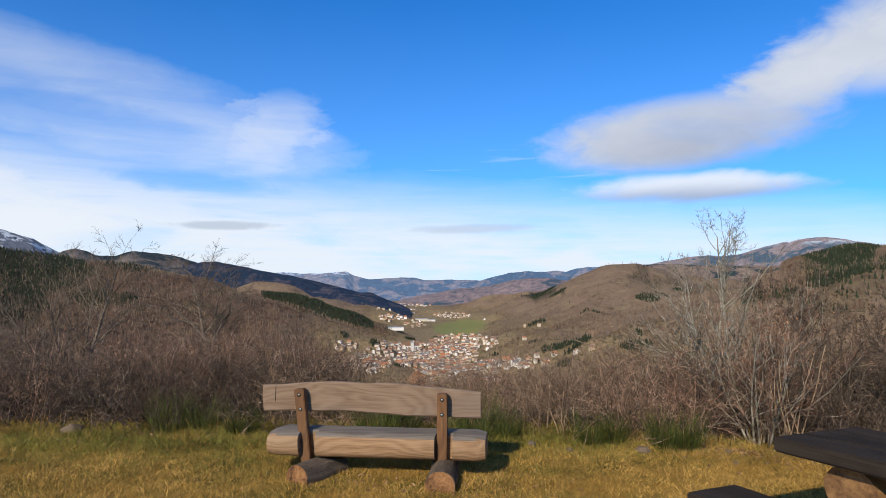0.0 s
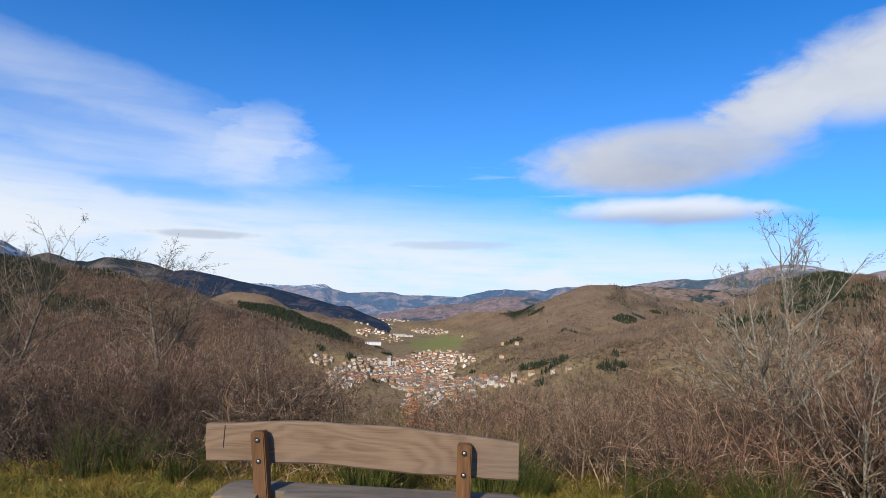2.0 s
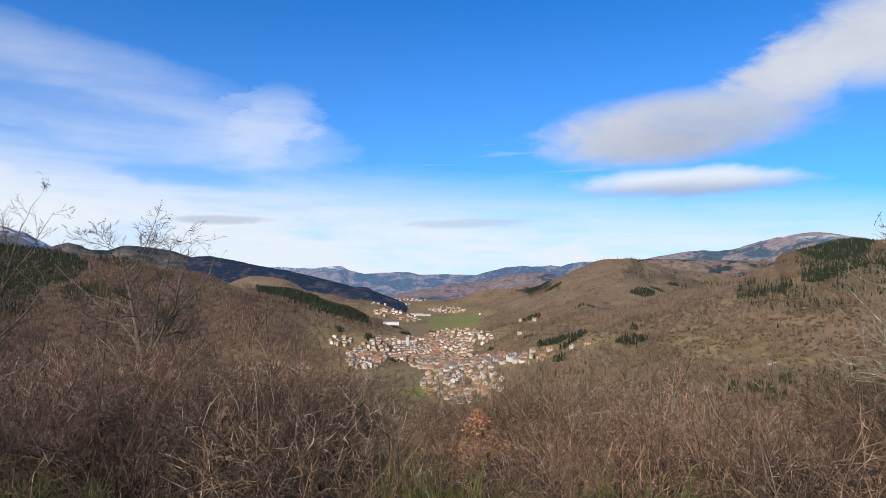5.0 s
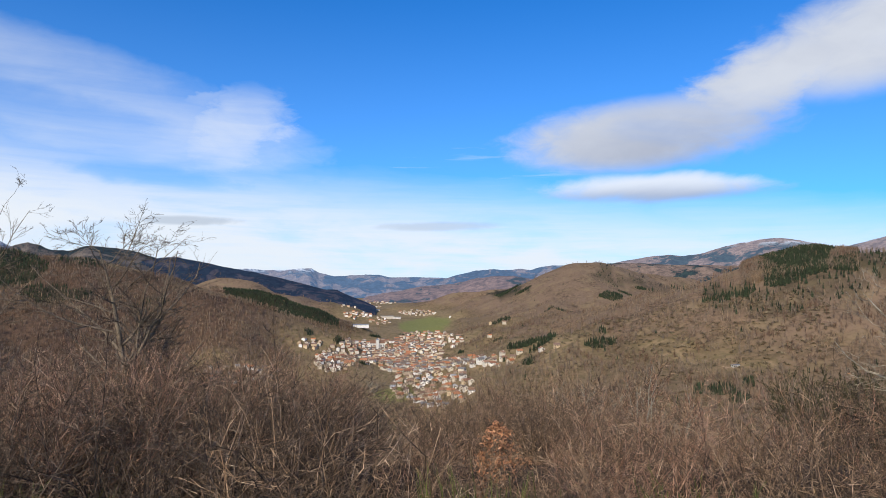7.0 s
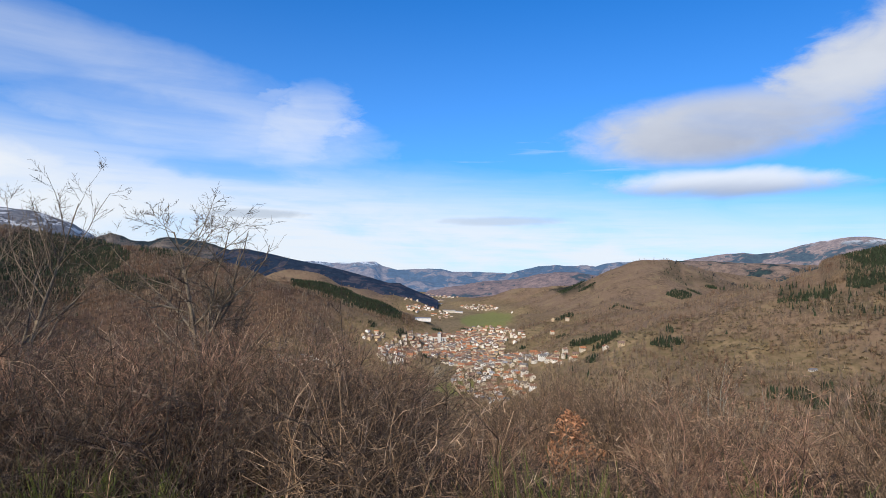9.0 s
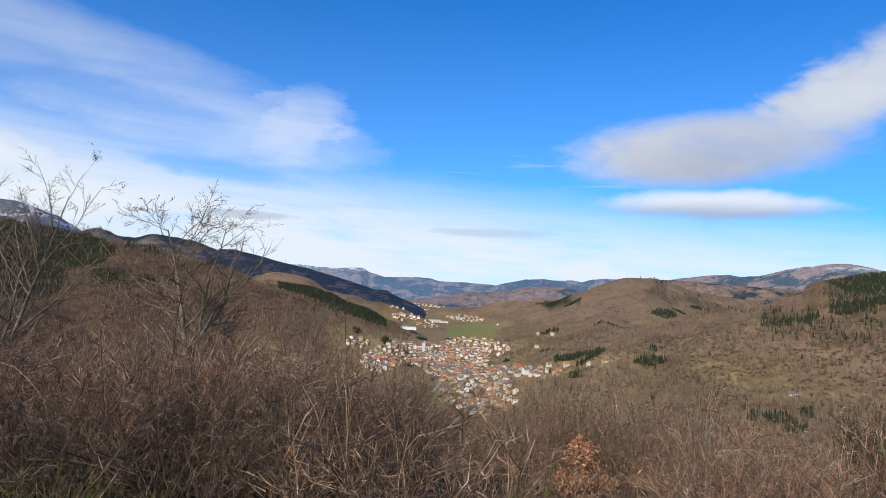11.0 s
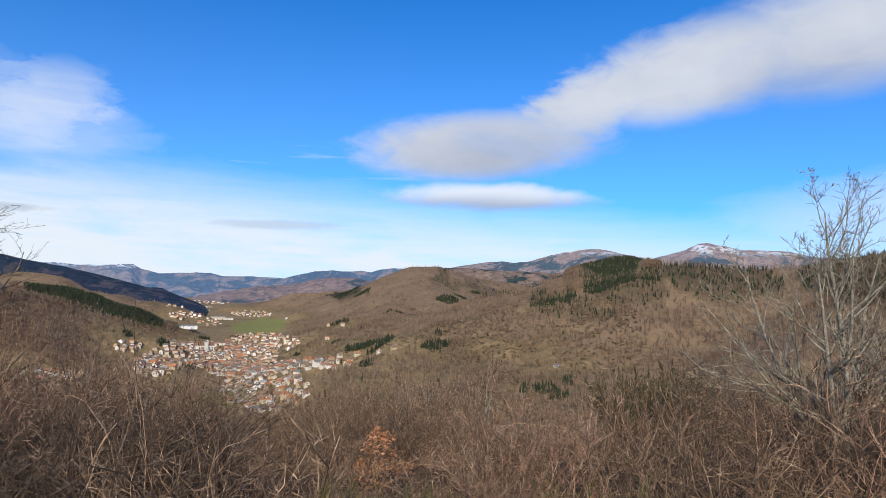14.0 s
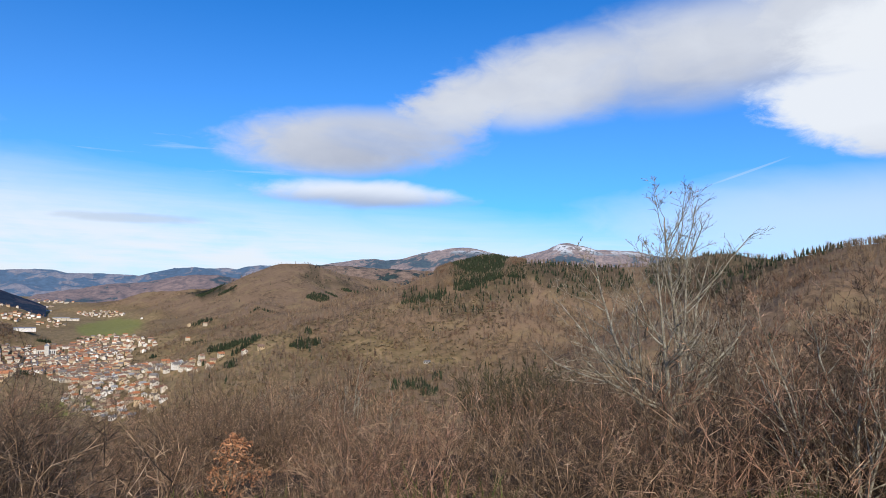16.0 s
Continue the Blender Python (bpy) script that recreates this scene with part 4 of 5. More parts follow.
def box(bm, x0, x1, y0, y1, z0, z1):
    v = [bm.verts.new(p) for p in ((x0, y0, z0), (x1, y0, z0), (x1, y1, z0), (x0, y1, z0), (x0, y0, z1), (x1, y0, z1), (x1, y1, z1), (x0, y1, z1))]
    for f in ((0, 3, 2, 1), (4, 5, 6, 7), (0, 1, 5, 4), (1, 2, 6, 5), (2, 3, 7, 6), (3, 0, 4, 7)):
        bm.faces.new([v[i] for i in f])
    return v


def house(w, l, h, roof_h, wall_mat, roof_mat, label, category="house", chimney=True):
    """A gabled house: plastered walls, an overhanging roof, chimney, windows and a door."""
    root = new(category.replace(" ", "_"))
    tagged(root, label, category, "houses of the village")
    bm = bmesh.new()
    b = [bm.verts.new(p) for p in ((-l / 2, -w / 2, -3), (l / 2, -w / 2, -3), (l / 2, w / 2, -3), (-l / 2, w / 2, -3))]
    t = [bm.verts.new(p) for p in ((-l / 2, -w / 2, h), (l / 2, -w / 2, h), (l / 2, w / 2, h), (-l / 2, w / 2, h))]
    g0, g1 = bm.verts.new((-l / 2, 0, h + roof_h)), bm.verts.new((l / 2, 0, h + roof_h))
    for f in ((b[0], b[1], t[1], t[0]), (b[2], b[3], t[3], t[2]), (b[1], b[2], t[2], g1, t[1]), (b[3], b[0], t[0], g0, t[3])):
        bm.faces.new(f)
    part("wall", bm, wall_mat, root)
    bm = bmesh.new()
    o, e = 0.6, 0.5
    k = roof_h / (w / 2)
    for s in (-1, 1):
        lo = [(-l / 2 - e, s * (w / 2 + o), h - o * k + 0.1), (l / 2 + e, s * (w / 2 + o), h - o * k + 0.1), (l / 2 + e, 0, h + roof_h + 0.1), (-l / 2 - e, 0, h + roof_h + 0.1)]
        v0 = [bm.verts.new(p) for p in lo]
        v1 = [bm.verts.new((p[0], p[1], p[2] + 0.25)) for p in lo]
        bm.faces.new(v0[::-1]), bm.faces.new(v1)
        for i in range(4):
            bm.faces.new((v0[i], v0[(i + 1) % 4], v1[(i + 1) % 4], v1[i]))
    bmesh.ops.recalc_face_normals(bm, faces=bm.faces)
    part("roof", bm, roof_mat, root)
    if chimney:
        bm = bmesh.new()
        box(bm, l * 0.22, l * 0.22 + 0.8, -0.2, 0.6, h + roof_h * 0.6, h + roof_h + 1.0)
        part("chimney", bm, wall_mat, root)
    for i in range(3):
        bm = bmesh.new()
        x = (i - 1) * l * 0.3
        box(bm, x - 0.6, x + 0.6, -w / 2 - 0.06, -w / 2 + 0.05, h - 2.0, h - 0.7)
        part("window", bm, PANE, root)
    bm = bmesh.new()
    box(bm, -l / 2 - 0.06, -l / 2 + 0.05, -1.2, 0.2, h - 1.6, h - 0.2)
    part("window", bm, PANE, root)
    return root


def settle(proto, x, y, turn):
    z = float(height(np.array([x]), np.array([y]))[0])
    return copy_thing(proto, pose(x, y, z, 0, 0, turn))


CHURCH_ROOF = material("old_brown_roof_tile", [(0.14, 0.085, 0.06), (0.24, 0.13, 0.085)], 0.5, 0.9, 0)
CHURCH_WALL = material("white_church_plaster", [(0.52, 0.50, 0.46), (0.66, 0.64, 0.61)], 0.2, 0.85, 0)


def build_village():
    rng = np.random.default_rng(11)
    protos = [house(6.6, 8.4, 4.8, 2.0, HOUSE_WALL, ROOF_TILE, "plastered village house with a tiled gable roof"),
              house(7.4, 10.5, 5.6, 2.3, HOUSE_WALL, ROOF_TILE, "large plastered village house with a tiled roof"),
              house(6.0, 7.4, 3.6, 1.8, HOUSE_WALL, ROOF_TILE, "small plastered bungalow with a tiled roof"),
              house(7.8, 13, 6.0, 2.7, HOUSE_WALL, ROOF_TILE, "long old village house with a steep tiled roof"),
              house(6.2, 8.0, 3.6, 1.7, HOUSE_WALL, ROOF_SLATE, "plastered house with a grey sheet roof")]
    for x, y in SPOTS[:NEAR_HOUSES]:
        old = 1150 < y < 1750
        i = rng.choice(5, p=(0.3, 0.2, 0.22, 0.22, 0.06) if old else (0.36, 0.14, 0.36, 0.0, 0.14))
        settle(protos[i], x, y, 14 + rng.choice((0, 90)) + rng.normal(0, 16))
    hut = house(3.5, 8, 2.0, 0.7, CHURCH_WALL, ROOF_SLATE, "low white hut in a clearing", "hut", False)
    (x,), (y,) = sight(27.3, -6.0)
    hut.matrix_basis = pose(x, y, float(height(np.array([x]), np.array([y]))[0]), 0, 0, 10)
    for p in protos:
        x, y = -120 + 30 * protos.index(p), 1300
        p.matrix_basis = pose(x, y, float(height(np.array([x]), np.array([y]))[0]), 0, 0, 14)
    # halls with pale sheet roofs
    hall = house(20, 44, 6.0, 1.6, HOUSE_WALL, ROOF_SLATE, "long low hall with a pale sheet roof", "industrial hall", False)
    x, y, _ = bearing(-1.9, 0, 2300)
    hall.matrix_basis = pose(x, y, float(height(np.array([x]), np.array([y]))[0]), 0, 0, 8)
    for az, d, turn in ((-1.2, 2440, 3), (-3.0, 2850, 10), (-4.2, 1790, 5)):
        x, y, _ = bearing(az, 0, d)
        settle(hall, x, y, turn)


def church():
    """White church: a nave with tall windows, two transept gables and a square tower under a low pyramid."""
    root = new("church")
    tagged(root, "white plastered village church with a square tower", "church")
    h, w, l = 13, 16, 34
    bm = bmesh.new()
    box(bm, -l / 2, l / 2, -w / 2, w / 2, -3, h)
    part("nave", bm, CHURCH_WALL, root)
    bm = bmesh.new()
    v = [bm.verts.new(p) for p in ((-l / 2 - 0.6, -w / 2 - 0.6, h), (l / 2 + 0.6, -w / 2 - 0.6, h), (l / 2 + 0.6, w / 2 + 0.6, h), (-l / 2 - 0.6, w / 2 + 0.6, h), (-l / 2 - 0.6, 0, h + 8), (l / 2 + 0.6, 0, h + 8))]
    for f in ((0, 1, 5, 4), (2, 3, 4, 5), (1, 2, 5), (3, 0, 4), (0, 3, 2, 1)):
        bm.faces.new([v[i] for i in f])
    part("roof", bm, CHURCH_ROOF, root)
    bm = bmesh.new()
    box(bm, -4, 4, -w / 2 - 3, -w / 2 + 5, -3, 21)
    tower = part("tower", bm, CHURCH_WALL, root)
    bm = bmesh.new()
    bmesh.ops.create_cone(bm, segments=4, radius1=6.2, radius2=0.1, depth=5, cap_ends=True, matrix=pose(0, -w / 2 + 1, 23.4, 0, 0, 45))
    part("spire", bm, ROOF_SLATE, tower)
    for x in (-14, -10, -6.5, 6.5, 10, 14):
        bm = bmesh.new()
        box(bm, x - 0.8, x + 0.8, -w / 2 - 0.08, -w / 2 + 0.1, 3.5, 10)
        part("window", bm, PANE, root)
    return root


def far_town():
    """Houses of the next villages up the valley, too small to tell apart: walls in one mesh, roofs in another."""
    rng = np.random.default_rng(33)
    walls, roofs = ([], []), ([], [])
    for (x, y), h0 in zip(SPOTS[NEAR_HOUSES:], height(*SPOTS[NEAR_HOUSES:].T)):
        k = float(np.interp(y, [1500, 2600, 4200], [1.0, 0.9, 1.15]))
        w, l, h = rng.uniform(2.9, 4.0) * k, rng.uniform(3.4, 6.0) * k, rng.uniform(3.6, 6.0) * k
        a = rng.uniform(-0.4, 0.4) + (1.57 if rng.random() < 0.4 else 0)
        c, s = math.cos(a), math.sin(a)

        def put(store, pts, faces):
            k = len(store[0])
            store[0].extend([(x + p * c - q * s, y + p * s + q * c, h0 + r) for p, q, r in pts])
            store[1].extend([tuple(k + i for i in f) for f in faces])

        put(walls, [(-l, -w, -2), (l, -w, -2), (l, w, -2), (-l, w, -2), (-l, -w, h), (l, -w, h), (l, w, h), (-l, w, h), (-l, 0, h + 2.1), (l, 0, h + 2.1)],
            [(0, 1, 5, 4), (2, 3, 7, 6), (1, 2, 6, 9, 5), (3, 0, 4, 8, 7)])
        put(roofs, [(-l - 0.5, -w - 0.6, h - 0.2), (l + 0.5, -w - 0.6, h - 0.2), (l + 0.5, 0, h + 2.3), (-l - 0.5, 0, h + 2.3), (l + 0.5, w + 0.6, h - 0.2), (-l - 0.5, w + 0.6, h - 0.2)],
            [(0, 1, 2, 3), (3, 2, 4, 5)])
    root = new("far_town")
    tagged(root, "far houses of the next village up the valley", "far houses", kind="stuff")
    mesh_object("walls", *walls, FAR_WALL, root, False)
    mesh_object("roofs", *roofs, FAR_ROOF, root, False)


far_town()
build_village()


def white_block():
    """A tall white building with a low hall beside it, at the far edge of the village."""
    root = new("tall_house")
    tagged(root, "tall white building with a low grey-roofed hall", "building")
    bm = bmesh.new()
    box(bm, -4, 4, -4, 4, -3, 12)
    part("tower", bm, CHURCH_WALL, root)
    bm = bmesh.new()
    bmesh.ops.create_cone(bm, segments=4, radius1=6.4, radius2=1.0, depth=2.2, cap_ends=True, matrix=pose(0, 0, 13.1, 0, 0, 45))
    part("roof", bm, ROOF_SLATE, root)
    bm = bmesh.new()
    box(bm, 4, 24, -5, 6, -3, 5)
    hall = part("hall", bm, CHURCH_WALL, root)
    bm = bmesh.new()
    box(bm, 3.6, 24.6, -5.6, 6.6, 5, 5.5)
    part("hall_roof", bm, ROOF_SLATE, hall)
    for x, z in ((-2, 4), (2, 4), (-2, 8.5), (2, 8.5)):
        bm = bmesh.new()
        box(bm, x - 0.7, x + 0.7, -4.08, -3.9, z, z + 1.8)
        part("window", bm, PANE, root)
    return root


block = white_block()
_x, _y, _z = bearing(-5.2, 0, 1640)
block.matrix_basis = pose(_x, _y, float(height(np.array([_x]), np.array([_y]))[0]), 0, 0, 6)
temple = church()
_x, _y, _z = bearing(-2.75, -4.9, 1560)
temple.matrix_basis = pose(_x, _y, float(height(np.array([_x]), np.array([_y]))[0]), 0, 0, 8)


# ---- the bench ----
def soft_box(bm, size, m, bevel=0.008):
    r = bmesh.ops.create_cube(bm, size=1.0, matrix=m @ Matrix.Diagonal((*size, 1)))
    edges = list({e for v in r["verts"] for e in v.link_edges})
    bmesh.ops.bevel(bm, geom=edges, offset=bevel, segments=2, affect="EDGES")


def loft(bm, rings):
    """Skin between closed rings of equal count, capped at both ends."""
    rows = [[bm.verts.new(p) for p in r] for r in rings]
    n = len(rows[0])
    for a, b in zip(rows[:-1], rows[1:]):
        for i in range(n):
            bm.faces.new((a[i], a[(i + 1) % n], b[(i + 1) % n], b[i]))
    bm.faces.new(rows[0][::-1]), bm.faces.new(rows[-1])
    bmesh.ops.recalc_face_normals(bm, faces=bm.faces)


def smooth_by_angle(ob, degrees=35):
    me = ob.data
    me.polygons.foreach_set("use_smooth", np.ones(len(me.polygons), bool))
    bm = bmesh.new()
    bm.from_mesh(me)
    for e in bm.edges:
        e.smooth = len(e.link_faces) == 2 and e.calc_face_angle(0) < radians(degrees)
    bm.to_mesh(me)
    bm.free()


def log_mesh(bm, length, r, rng, flat=None):
    """A log along y, a little uneven; flat cuts its top at that height."""
    rings = []
    for j in range(7):
        y = (j / 6 - 0.5) * length
        ring = []
        for i in range(20):
            a = i / 20 * 2 * math.pi
            q = r * (1 + 0.05 * math.sin(a * 3 + j) + rng.uniform(-0.015, 0.015))
            z = math.sin(a) * q
            ring.append((math.cos(a) * q, y, min(z, flat) if flat is not None else z))
        rings.append(ring)
    loft(bm, rings)


def build_bench():
    rng = random.Random(3)
    root = new("bench")
    root.matrix_basis = pose(-0.64, 6.07, 0, 0, 0, -7.0)
    tagged(root, "rustic wooden bench with half-log seat, facing the valley", "bench")
    # back plank, bowed along its top edge
    bm = bmesh.new()
    rings = []
    for j in range(29):
        x = -1.115 + 2.105 * j / 28
        top = float(np.interp(x, [-1.1, -0.75, -0.35, 0.2, 0.6, 1.0], [0.862, 0.890, 0.906, 0.892, 0.868, 0.824])) + 0.004 * math.sin(x * 9)
        low = float(np.interp(x, [-1.1, -0.5, -0.2, 0.15, 0.5, 1.0], [0.618, 0.628, 0.630, 0.604, 0.598, 0.590])) + 0.003 * math.sin(x * 13)
        e = 0.012
        y0, y1 = 0.045, 0.125
        skew = 0.10 * max(0.0, -0.98 - x)
        rings.append([(x + skew, y0, low + e), (x, y0, (low + top) / 2), (x, y0, top - e), (x, y0 + e, top), (x, y1 - e, top - 0.004), (x, y1, top - e - 0.004), (x, y1, low + e), (x, y1 - e, low), (x, y0 + e, low)])
    loft(bm, rings)
    ob = part("backrest", bm, PLANK, root, "thick weathered plank, curved along its top edge")
    smooth_by_angle(ob, 30)
    bm = bmesh.new()
    soft_box(bm, (0.006, 0.004, 0.15), pose(-0.985, 0.0445, 0.785, 0, 2), 0.001)
    part("crack", bm, RUBBER, ob, "dark drying crack in the plank")
    # half-log seat with two notches for the posts
    posts = (-0.64, 0.635)
    xs = [(-1.0 + 2.04 * j / 24, 0) for j in range(25)]
    for p in posts:
        xs = [q for q in xs if not p - 0.06 < q[0] < p + 0.12]
        xs += [(p - 0.055, 0), (p - 0.054, 1), (p + 0.105, 1), (p + 0.107, 0)]
    xs.sort()
    rings = []
    for x, notch in xs:
        ring = []
        end = max(0.0, abs(x - 0.02) - 0.98) * 0.5
        for i in range(22):
            a = i / 22 * 2 * math.pi
            c, s = math.cos(a), math.sin(a)
            y = 0.10 + 0.24 * math.copysign(abs(c) ** 0.55, c) + 0.006 * math.sin(4 * x + 3 * a)
            z = 0.345 + (0.115 if s > 0 else 0.125) * math.copysign(abs(s) ** 0.6, s)
            z = min(z, 0.452 - 0.012 * math.cos(x * 1.3) + 0.01)
            if notch:
                y = max(y, 0.03)
            ring.append((x, y + end * (1 if c < 0 else -1), z - end * (1 if s > 0 else -0.5)))
        rings.append(ring)
    bm = bmesh.new()
    loft(bm, rings)
    ob = part("seat", bm, SEAT_WOOD, root, "half-log seat, its flat top weathered grey")
    ob.data.materials.append(SEAT_GREY)
    for p in ob.data.polygons:
        p.material_index = 1 if p.center.z > 0.425 else 0
    smooth_by_angle(ob, 40)
    for p, lean, foot, top in zip(posts, (-0.09, 0.01), (0.045, 0.01), (0.845, 0.825)):
        bm = bmesh.new()
        d = Vector((lean, -0.02, top - foot))
        az = d.normalized()
        ax = Vector((0, 1, 0)).cross(az).normalized()
        turn = Matrix((ax, az.cross(ax), az)).transposed().to_4x4()
        m = Matrix.Translation((p - lean * 0.12, -0.005, foot)) @ turn @ Matrix.Translation((0, 0, d.length / 2))
        soft_box(bm, (0.092, 0.085, d.length), m, 0.007)
        post = part("post", bm, POST_WOOD, root, "stained squared wooden post")
        for z in (d.length - 0.05, d.length - 0.185, 0.045):
            q = m @ Vector((0, -0.046, z - d.length / 2))
            bm = bmesh.new()
            bmesh.ops.create_cone(bm, segments=16, radius1=0.017, radius2=0.017, depth=0.004, cap_ends=True, matrix=Matrix.Translation(q) @ pose(0, 0, 0, 90))
            rim = part("washer", bm, RUBBER, post, "dark washer")
            bm = bmesh.new()
            bmesh.ops.create_uvsphere(bm, u_segments=12, v_segments=6, radius=0.011, matrix=Matrix.Translation(q) @ Matrix.Diagonal((1, 0.6, 1, 1)))
            part("bolt", bm, STEEL, post, "domed steel bolt head")
        bm = bmesh.new()
        log_mesh(bm, 0.70 if lean > 0 else 0.54, 0.132, rng)
        base = part("foot_log", bm, LOG_BARK, root, "dark round log foot half sunk in the grass")
        base.matrix_basis = pose(p + (0.02 if lean > 0 else 0.12), -0.05, 0.045 if lean > 0 else 0.03, 0, 0, -25 if lean < 0 else 2)
        smooth_by_angle(base, 50)
        bm = bmesh.new()
        bmesh.ops.create_cone(bm, segments=24, radius1=0.126, radius2=0.130, depth=0.012, cap_ends=True, matrix=pose(0, -0.354 if lean > 0 else -0.274, 0, 90))
        part("sawn_end", bm, LOG_END, base, "orange-brown sawn log end")
    for ob in root.children:
        if not ob.name.startswith("foot_log"):
            ob.matrix_basis = pose(0, 0, -0.05)
    return root


build_bench()


def build_table():
    rng = random.Random(8)
    root = new("picnic_table")
    root.matrix_basis = pose(2.18, 4.29, 0, 0, 0, -66)
    tagged(root, "dark-stained heavy timber picnic table on stacked logs", "picnic table")
    # local x runs along the table, local y across it
    for i in range(3):
        bm = bmesh.new()
        y = 0.14 + i * 0.283
        soft_box(bm, (2.0, 0.278, 0.095), pose(1.0 + rng.uniform(-0.012, 0.012), y, 0.703 + rng.uniform(-0.002, 0.002)), 0.012)
        part("tabletop_plank", bm, TABLE_WOOD, root)
    for x in (0.42, 1.6):
        for z, r, y0, l in ((0.16, 0.165, 0.42, 0.86), (0.49, 0.162, 0.45, 0.66)):
            bm = bmesh.new()
            log_mesh(bm, l, r, rng, 0.10 if z < 0.3 else None)
            ob = part("trestle_log", bm, TRESTLE, root, "pale debarked log carrying the tabletop")
            ob.matrix_basis = pose(x, y0, z)
            smooth_by_angle(ob, 45)
    root2 = new("picnic_bench")
    root2.matrix_basis = pose(1.53, 4.12, 0, 0, 0, -66)
    tagged(root2, "dark-stained plank bench beside the picnic table", "bench")
    bm = bmesh.new()
    soft_box(bm, (1.9, 0.42, 0.09), pose(0.95, 0.21, 0.405), 0.012)
    part("seat_plank", bm, TABLE_WOOD, root2)
    for x in (0.4, 1.5):
        bm = bmesh.new()
        log_mesh(bm, 0.40, 0.18, rng, 0.17)
        ob = part("foot_log", bm, TRESTLE, root2)
        ob.matrix_basis = pose(x, 0.21, 0.17)
        smooth_by_angle(ob, 45)


build_table()


# ---- twigs, shrubs and small trees ----
def tubes(paths, sides=3):
    """Thin tapering tubes along polylines: vertices and faces."""
    verts, faces, slim, base = [], [], [], 0
    ring = np.arange(sides) / sides * 2 * np.pi
    for pts, r0, r1 in paths:
        pts = np.asarray(pts)
        n = len(pts)
        if n == 2 and sides == 3:  # last twigs: slim cones
            d = pts[1] - pts[0]
            u = np.cross(d, (0.3, 0.5, 0.8))
            u /= np.linalg.norm(u) + 1e-9
            w = np.cross(d / (np.linalg.norm(d) + 1e-9), u)
            verts.append(np.concatenate([pts[0] + r0 * (u * np.cos(ring)[:, None] + w * np.sin(ring)[:, None]), pts[1:]]))
            slim.extend([(base, base + 1, base + 3), (base + 1, base + 2, base + 3), (base + 2, base, base + 3)])
            base += 4
            continue
        t = np.gradient(pts, axis=0)
        t /= np.linalg.norm(t, axis=1)[:, None] + 1e-9
        ref = np.where(np.abs(t[:, 2:3]) > 0.9, np.array([[1.0, 0, 0]]), np.array([[0, 0, 1.0]]))
        u = np.cross(t, ref)
        u /= np.linalg.norm(u, axis=1)[:, None] + 1e-9
        v = np.cross(t, u)
        r = np.linspace(r0, r1, n)[:, None, None]
        verts.append((pts[:, None, :] + r * (u[:, None, :] * np.cos(ring)[None, :, None] + v[:, None, :] * np.sin(ring)[None, :, None])).reshape(-1, 3))
        faces.append(grid_faces(n, sides, True) + base)
        base += n * sides
    quads = np.concatenate(faces).tolist() if faces else []
    return np.concatenate(verts).tolist(), quads + slim


def limb(rng, out, p, d, length, r, level, plan):
    """A branch with its side branches; plan[level]: points, wander, lift, children, angle, length ratio, tip ratio."""
    n, wander, lift, kids, spread, ratio, tip = plan[level]
    p, d = np.array(p, float), np.array(d, float)
    pts = [p]
    for _ in range(n - 1):
        d = d + rng.normal(0, wander, 3) + np.array([0, 0, lift])
        d = d / np.linalg.norm(d)
        pts.append(pts[-1] + d * length / (n - 1))
    out.append((np.array(pts), r, r * tip, level))
    if level + 1 < len(plan):
        for _ in range(kids if isinstance(kids, int) else int(rng.integers(kids[0], kids[1] + 1))):
            t = rng.uniform(0.15, 1.0)
            f = t * (n - 1)
            i = min(int(f), n - 2)
            q = pts[i] + (pts[i + 1] - pts[i]) * (f - i)
            ax = pts[i + 1] - pts[i]
            ax = ax / np.linalg.norm(ax)
            s = rng.normal(0, 1, 3)
            s = s - ax * (s @ ax)
            s = s / np.linalg.norm(s)
            a = radians(rng.normal(spread, 9))
            limb(rng, out, q, ax * math.cos(a) + s * math.sin(a), length * ratio * rng.uniform(0.55, 1.15) * (1.15 - 0.55 * t if level else 1.3 - 0.85 * t), max(r * (1 - (1 - tip) * t) * 0.6, 0.0023), level + 1, plan)


def twig_mesh(name, paths, mat):
    """Two meshes of a shrub: its stems, and the twigs on them."""
    made = []
    for kind, pick in (("stem", lambda k: k == 0), ("crown", lambda k: k > 0)):
        v, f = tubes([q[:3] for q in paths if pick(q[3])])
        me = bpy.data.meshes.new(name + "_" + kind)
        me.from_pydata(v, [], f)
        me.materials.append(mat)
        made.append((kind, me))
    return made


